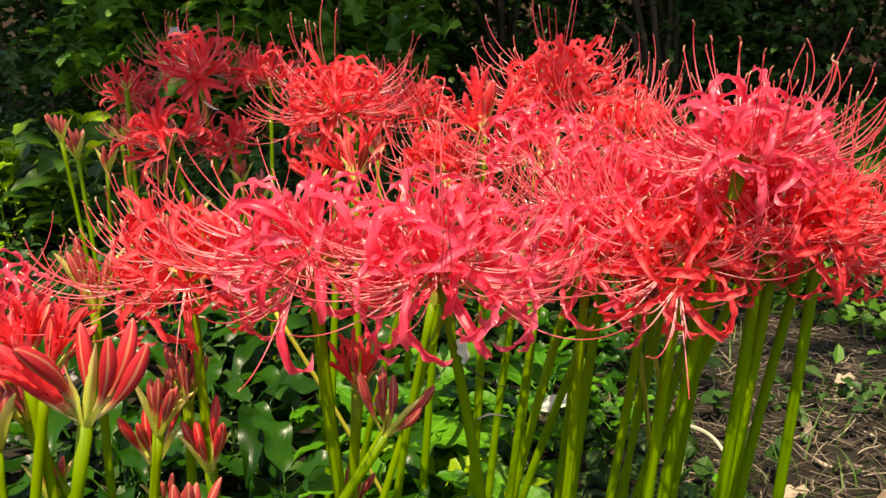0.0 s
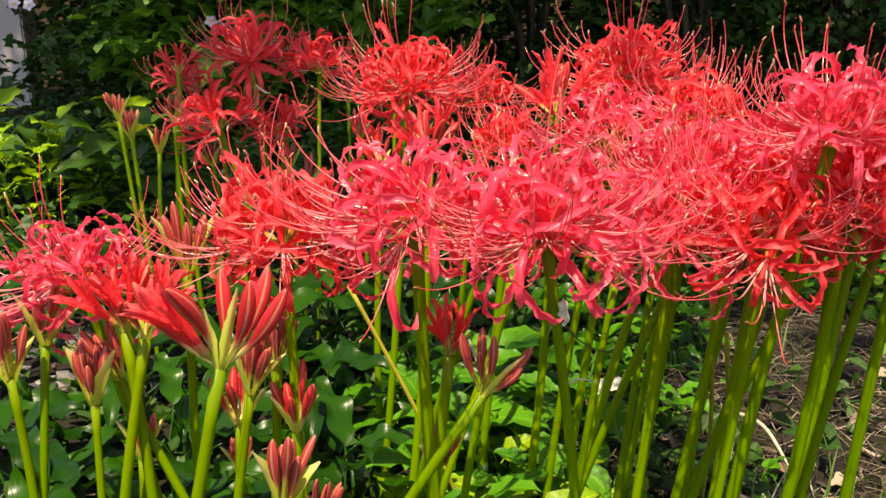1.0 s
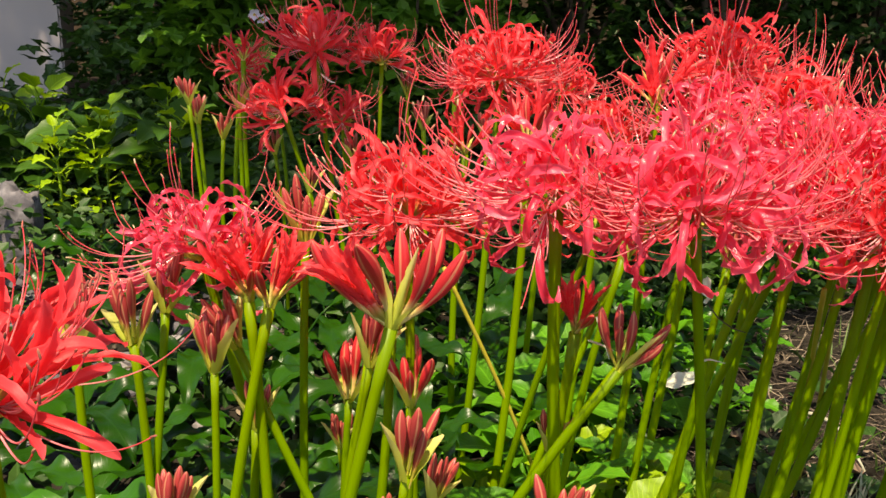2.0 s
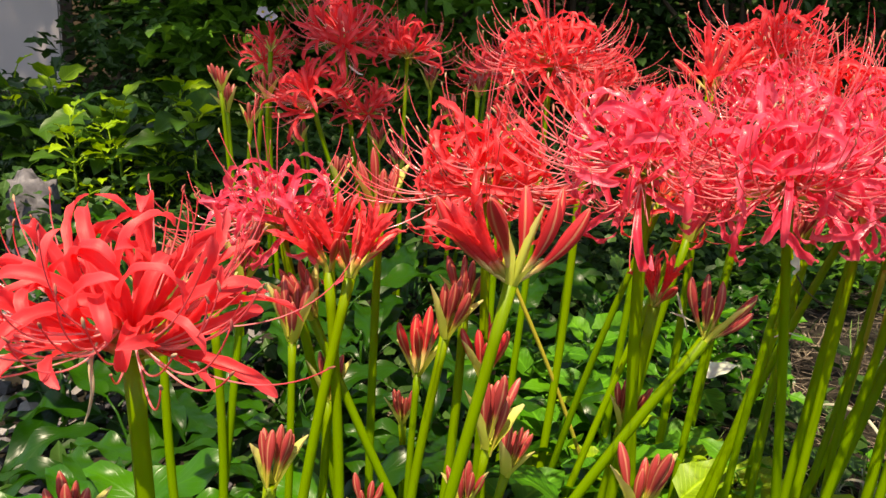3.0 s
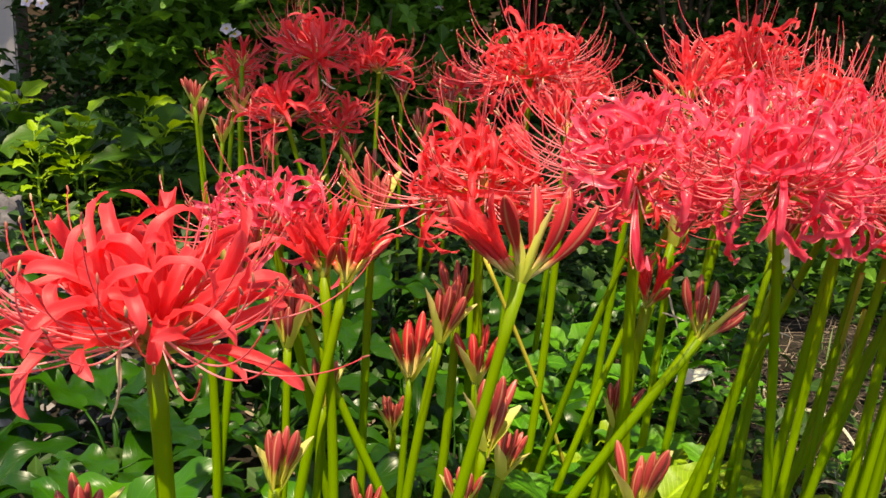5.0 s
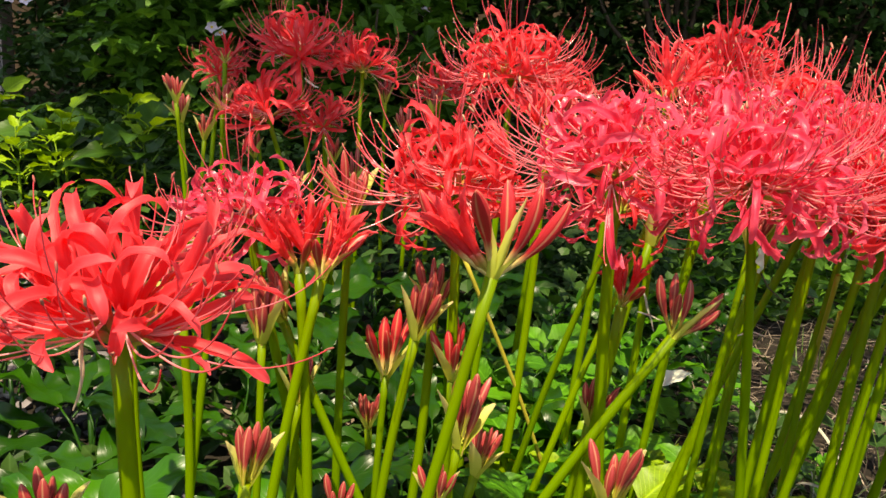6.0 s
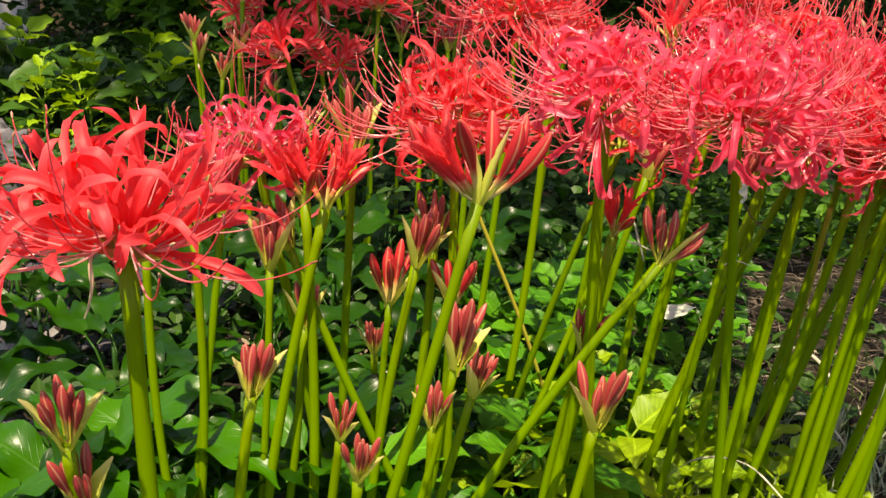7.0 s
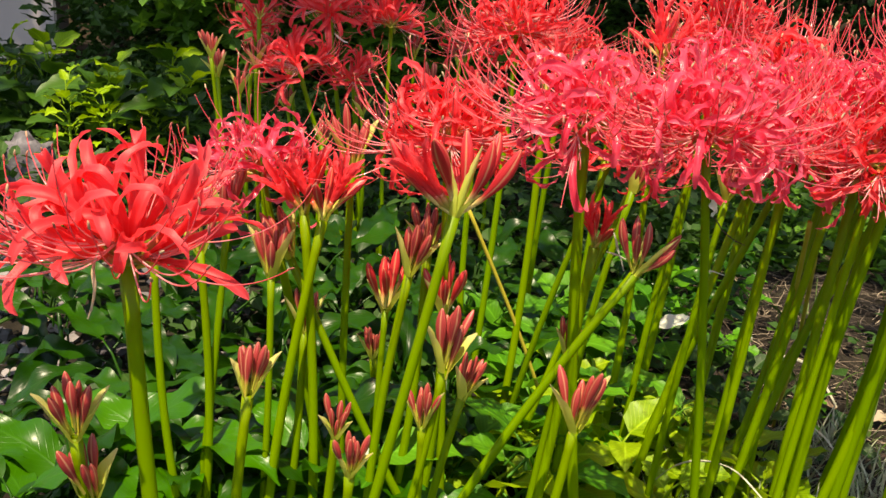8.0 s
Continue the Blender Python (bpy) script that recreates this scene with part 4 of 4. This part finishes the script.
tufts = [(0.30, 1.02, 0.05), (0.42, 1.10, 0.06), (0.20, 0.98, 0.04), (0.55, 1.25, 0.06), (0.36, 1.30, 0.05), (0.75, 1.5, 0.08), (0.9, 1.9, 0.1), (0.5, 1.75, 0.08), (0.12, 0.92, 0.04), (0.25, 1.2, 0.05)]
tagged(new("grass", blades(grng, tufts, 30, 0.085, 0.0022, GRASS, "grass")), "thin tufts of green grass on brown soil", "grass", kind="stuff")


pale_tufts = [(0.34, 1.02, 0.05), (0.28, 0.95, 0.05), (0.22, 0.88, 0.04), (0.38, 1.12, 0.04), (0.15, 0.84, 0.04), (0.38, 0.94, 0.05), (0.20, 0.98, 0.05), (0.10, 0.95, 0.05), (0.32, 1.08, 0.05)]
tagged(new("grass", blades(grng, pale_tufts, 42, 0.080, 0.0024, GRASS_PALE, "grass")), "fine pale grass, partly dry, between the stems", "grass", kind="stuff")


def cover(rng, n, box, leaf, half, material, gate, top):
    spots = []
    for _ in range(n):
        x, y = rng.uniform(box[0], box[1]) + rng.gauss(0, 0.13), rng.uniform(box[2], box[3]) + rng.gauss(0, 0.13)
        d = noise.noise((x * 1.9, y * 1.9, 7.0))
        if d < gate:
            continue
        spots.append((on_ground(x, y, 0.01 + top * rng.random() * min(1, (d - gate) * 4)), (0, 0, 0.6)))
    return foliage(rng, spots, leaf, half, material, "ground_cover")


tagged(new("ground_cover", cover(grng, 9000, (0.35, 2.6, 1.45, 4.2), 0.030, 0.009, LEAF_HEDGE, 0.08, 0.07)), "patchy low green weeds over brown soil", "weeds", kind="stuff")
tagged(new("ground_cover", cover(grng, 2200, (0.10, 0.55, 1.85, 2.5), 0.036, 0.013, LEAF_HEDGE, -0.15, 0.08)), "dark low weeds at the edge of the litter", "weeds", kind="stuff")
tagged(new("ground_cover", cover(grng, 15000, (0.45, 2.8, 1.85, 4.4), 0.042, 0.015, LEAF_HEDGE2, -0.22, 0.12)), "patchy green weeds spreading behind the bare soil", "weeds", kind="stuff")
tagged(new("ground_cover", cover(grng, 16000, (-2.2, 0.6, 1.9, 4.3), 0.040, 0.014, LEAF_HEDGE, -0.35, 0.22)), "dark green low growth behind the flower bed", "weeds", kind="stuff")
tagged(new("ground_cover", cover(grng, 2200, (-0.75, 0.30, 0.55, 1.9), 0.040, 0.015, LEAF_HEDGE, -0.3, 0.05)), "small fresh green leaves low between the stems", "weeds", kind="stuff")


def pebbles(rng, n, box, size, name):
    verts, faces = [], []
    bm = bmesh.new()
    bmesh.ops.create_icosphere(bm, subdivisions=1, radius=1)
    ico = [v.co.copy() for v in bm.verts]
    tri = [tuple(v.index for v in f.verts) for f in bm.faces]
    bm.free()
    for _ in range(n):
        x, y = rng.uniform(box[0], box[1]) + rng.gauss(0, 0.13), rng.uniform(box[2], box[3]) + rng.gauss(0, 0.13)
        r = size * rng.uniform(0.45, 1.3)
        sq = Vector((rng.uniform(0.7, 1.3), rng.uniform(0.6, 1.1), rng.uniform(0.3, 0.65))) * r
        turn = Euler((rng.uniform(-0.4, 0.4), rng.uniform(-0.4, 0.4), rng.uniform(0, 6.28))).to_matrix()
        at, o = on_ground(x, y, sq.z * 0.5), len(verts)
        for v in ico:
            k = 1 + rng.uniform(-0.22, 0.22)
            verts.append(at + turn @ Vector((v.x * sq.x, v.y * sq.y, v.z * sq.z)) * k)
        faces += [tuple(i + o for i in t) for t in tri]
    return mesh_from(name, verts, faces, None, [STONE], None, False)


tagged(new("gravel", pebbles(grng, 900, (-1.7, -0.72, 0.85, 2.3), 0.022, "gravel")), "loose dark grey and violet gravel beside the bed", "gravel", kind="stuff")


def rock(rng, at, size, label):
    bm = bmesh.new()
    bmesh.ops.create_cube(bm, size=1)
    bmesh.ops.subdivide_edges(bm, edges=bm.edges[:], cuts=13, use_grid_fill=True)
    for v in bm.verts:
        q = v.co.copy()
        q = q.lerp(q.normalized() * 0.6, 0.35)
        q = q * (1 + 0.22 * noise.noise(q * 2.3 + Vector(at)) + 0.11 * noise.noise(q * 6 + Vector(at)) + 0.05 * noise.noise(q * 15 + Vector(at)))
        v.co = Vector((q.x * size[0], q.y * size[1], (q.z + 0.42) * size[2]))
    me = bpy.data.meshes.new("edging_stone")
    bm.to_mesh(me)
    bm.free()
    me.materials.append(ROCK)
    me.polygons.foreach_set("use_smooth", [True] * len(me.polygons))
    ob = tagged(new("edging_stone", me), label, "stone", "edging stones")
    ob.location = at
    ob.rotation_euler.z = rng.uniform(-0.4, 0.4)
    return ob


for x, y, sx, sy, sz in ((-1.30, 2.18, 0.11, 0.10, 0.27), (-1.50, 2.14, 0.17, 0.12, 0.25), (-1.72, 2.18, 0.17, 0.14, 0.26)):
    rock(grng, on_ground(x, y, -0.03), (sx, sy, sz), "weathered grey upright edging stone by the gravel")

# fallen leaves
FALLEN = [leaf_mesh("fallen_leaf", 0.07, 0.020, 0.5, 0.5, DRY, 0, 0.006), leaf_mesh("fallen_leaf", 0.05, 0.018, -0.4, 0.3, DRY, 0, 0.006)]
TAN, nt, b = mat("tan_leaf", 0.7, 0.3)
nt.links.new(blend(nt, noise_tex(nt, 50.0, 4), (0.36, 0.30, 0.22), (0.20, 0.155, 0.10)), b.inputs["Base Color"])
FALLEN_PALE = leaf_mesh("fallen_leaf", 0.06, 0.017, 0.4, 0.5, TAN, 0, 0.006)
for x, y in ((0.44, 1.25), (0.60, 1.18), (0.75, 1.45), (0.9, 1.6), (0.28, 1.35), (0.55, 1.02)):
    ob = tagged(new("fallen_leaf", grng.choice(FALLEN)), "dry brown fallen leaf lying on the soil", "leaf", "fallen leaves")
    ob.matrix_basis = Matrix.Translation(on_ground(x, y, 0.008)) @ spin(grng.uniform(0, 6.28)) @ Matrix.Rotation(grng.uniform(-0.3, 0.3), 4, "X")
ob = tagged(new("fallen_leaf", leaf_mesh("fallen_leaf", 0.082, 0.019, 0.25, 0.2, PALE, 0, 0.003)), "pale bleached leaf caught on low plants", "leaf", "fallen leaves")
ob.matrix_basis = Matrix.Translation((0.122, 1.30, 0.118)) @ spin(0.12) @ Matrix.Scale(0.75, 4) @ Matrix.Rotation(-0.1, 4, "Y") @ Matrix.Rotation(0.45, 4, "X")

for x, y, turn, size in ((0.696, 1.604, 0.3, 0.8), (0.467, 1.227, 0.1, 0.8), (0.163, 0.946, 0.8, 0.5), (0.62, 1.02, 1.9, 0.7)):
    ob = tagged(new("fallen_leaf", FALLEN_PALE), "pale tan dry leaf curled on the litter", "leaf", "fallen leaves")
    ob.matrix_basis = Matrix.Translation(on_ground(x, y, 0.012)) @ spin(turn) @ Matrix.Scale(size, 4)

# white blossoms on the shrub in front of the wall
PETAL5 = leaf_mesh("petal", 0.028, 0.012, 0.5, 0.25, WHITE_PETAL, 0, 0.001, 0.9)
EYE = mesh_from("eye", *tube_data([(0, 0, -0.002), (0, 0, 0.003), (0, 0, 0.006), (0, 0, 0.007)], [0.003, 0.006, 0.005, 0.001], 8), [YELLOW])
for x, y, z in ((-1.875, 3.88, 0.700), (-1.815, 3.88, 0.694), (-1.85, 3.90, 0.745), (-1.036, 3.836, 0.60), (-1.07, 3.84, 0.62), (-0.17, 4.02, 0.66), (-0.10, 4.05, 0.70), (-0.22, 4.0, 0.72)):
    ob = tagged(new("blossom"), "small pale lilac blossom with a yellow eye on a shrub", "flower", "pale blossoms")
    ob.matrix_basis = Matrix.Translation((x, y, z)) @ Matrix.Rotation(radians(65), 4, "X") @ spin(grng.uniform(0, 6))
    part("eye", EYE, ob)
    part("stalk", mesh_from("stalk", *tube_data([(0, 0, 0), (0, 0.01, -0.06), (0.02, 0.0, -0.16)], [0.001, 0.0012, 0.0015], 5), [LEAF_HEDGE2]), ob)
    for k in range(5):
        part("petal", PETAL5, ob, spin(k * 1.2566))

# withered scraps caught among the stems, and dry bent blades on the ground
def glide(pts, n=5):
    """A smooth run of points through the given ones."""
    q = [Vector(p) for p in pts]
    q = [q[0] * 2 - q[1]] + q + [q[-1] * 2 - q[-2]]
    out = []
    for i in range(1, len(q) - 2):
        for k in range(n):
            t = k / n
            out.append(0.5 * (2 * q[i] + (q[i + 1] - q[i - 1]) * t + (2 * q[i - 1] - 5 * q[i] + 4 * q[i + 1] - q[i + 2]) * t * t + (3 * q[i] - q[i - 1] - 3 * q[i + 1] + q[i + 2]) * t ** 3))
    return out + [q[-2]]


def strip_mesh(name, pts, half, material):
    pts = glide(pts)
    fr = frames_along(pts)
    data = ribbon_data([f[0] for f in fr], [f[2] for f in fr], [f[3] for f in fr], [half * (0.35 + 0.65 * math.sin(math.pi * min(0.97, i / (len(fr) - 1) + 0.1))) for i in range(len(fr))], 0.5, half * 0.3, 2.0, 1.0, 3)
    return mesh_from(name, *data, [material])


WITHER, nt, b = mat("withered_bract", 0.75, 0.25)
nt.links.new(blend(nt, noise_tex(nt, 200.0, 3), (0.62, 0.50, 0.34), (0.36, 0.24, 0.14)), b.inputs["Base Color"])
DRYBLADE, nt, b = mat("dry_leaf", 0.7, 0.3)
nt.links.new(blend(nt, noise_tex(nt, 80.0, 3), (0.46, 0.46, 0.36), (0.30, 0.29, 0.21)), b.inputs["Base Color"])
tagged(new("withered_bract", strip_mesh("withered_bract", [(-0.434, 0.377, 0.484), (-0.436, 0.372, 0.474), (-0.435, 0.371, 0.462), (-0.438, 0.371, 0.450), (-0.441, 0.372, 0.442)], 0.0013, WITHER)), "withered tan bract hanging under an open lily", "bract")
tagged(new("withered_flower", strip_mesh("withered_flower", [(0.004, 0.640, 0.482), (0.007, 0.643, 0.474), (0.009, 0.645, 0.466), (0.007, 0.646, 0.459)], 0.0055, PALE)), "pale shrivelled flower hanging below the lily heads", "flower")
tagged(new("withered_petal", strip_mesh("withered_petal", [(-0.494, 1.930, 0.532), (-0.484, 1.925, 0.524), (-0.474, 1.925, 0.517), (-0.464, 1.925, 0.514)], 0.0026, PALE)), "pale withered petal caught on lilies at the back", "petal")
tagged(new("dry_twig", mesh_from("dry_twig", *tube_data([(0.008, 0.645, 0.459), (0.018, 0.652, 0.446), (0.032, 0.66, 0.435), (0.046, 0.67, 0.428)], [0.0007, 0.0006, 0.0005, 0.0003], 5), [BARK])), "thin dark twig caught between lily stems", "twig")
for pts in (((0.350, 1.46, 0.01), (0.370, 1.39, 0.05), (0.392, 1.32, 0.06), (0.408, 1.26, 0.035), (0.420, 1.22, 0.005)), ((0.28, 1.16, 0.01), (0.30, 1.13, 0.05), (0.33, 1.08, 0.05), (0.35, 1.04, 0.01)), ((0.02, 0.90, 0.02), (0.06, 0.86, 0.10), (0.11, 0.82, 0.12), (0.15, 0.79, 0.09))):
    tagged(new("dry_leaf", strip_mesh("dry_leaf", [Vector(q) + Vector((0, 0, ground_z(q[0], q[1]))) for q in pts], 0.0027, DRYBLADE)), "bleached dry leaf blade arching over the soil", "leaf", "dry blades")
for pts, half in (([(-0.074, 0.700, 0.408), (-0.064, 0.695, 0.406), (-0.054, 0.690, 0.403)], 0.0010), ([(0.016, 0.700, 0.389), (0.027, 0.700, 0.393), (0.042, 0.705, 0.388)], 0.0009), ([(-0.065, 0.720, 0.422), (-0.059, 0.720, 0.405), (-0.052, 0.720, 0.384)], 0.0016)):
    tagged(new("withered_filament", strip_mesh("withered_filament", pts, half, DRYBLADE)), "thin bleached withered filament caught between lily stems", "filament", "withered filaments")
DRYSTEM, nt, b = mat("yellowed_stem", 0.5, 0.3)
nt.links.new(blend(nt, noise_tex(nt, 60.0, 3), (0.42, 0.38, 0.04), (0.30, 0.25, 0.03)), b.inputs["Base Color"])
for top, foot in (((0.176, 0.860, 0.408), (0.262, 1.166, 0.000)), ((0.204, 0.900, 0.357), (0.299, 1.203, 0.000)), ((-0.205, 1.030, 0.375), (-0.052, 1.075, 0.000))):
    line = glide([foot, Vector(foot).lerp(Vector(top), 0.5) + Vector((0.006, 0, 0)), top], 6)
    line[0].z -= 0.03
    tagged(new("dry_reed", mesh_from("dry_reed", *tube_data(line, [0.0027] * len(line), 7), [DRYSTEM])), "thin yellowed dry reed standing among the lilies", "reed", "yellowed reeds")
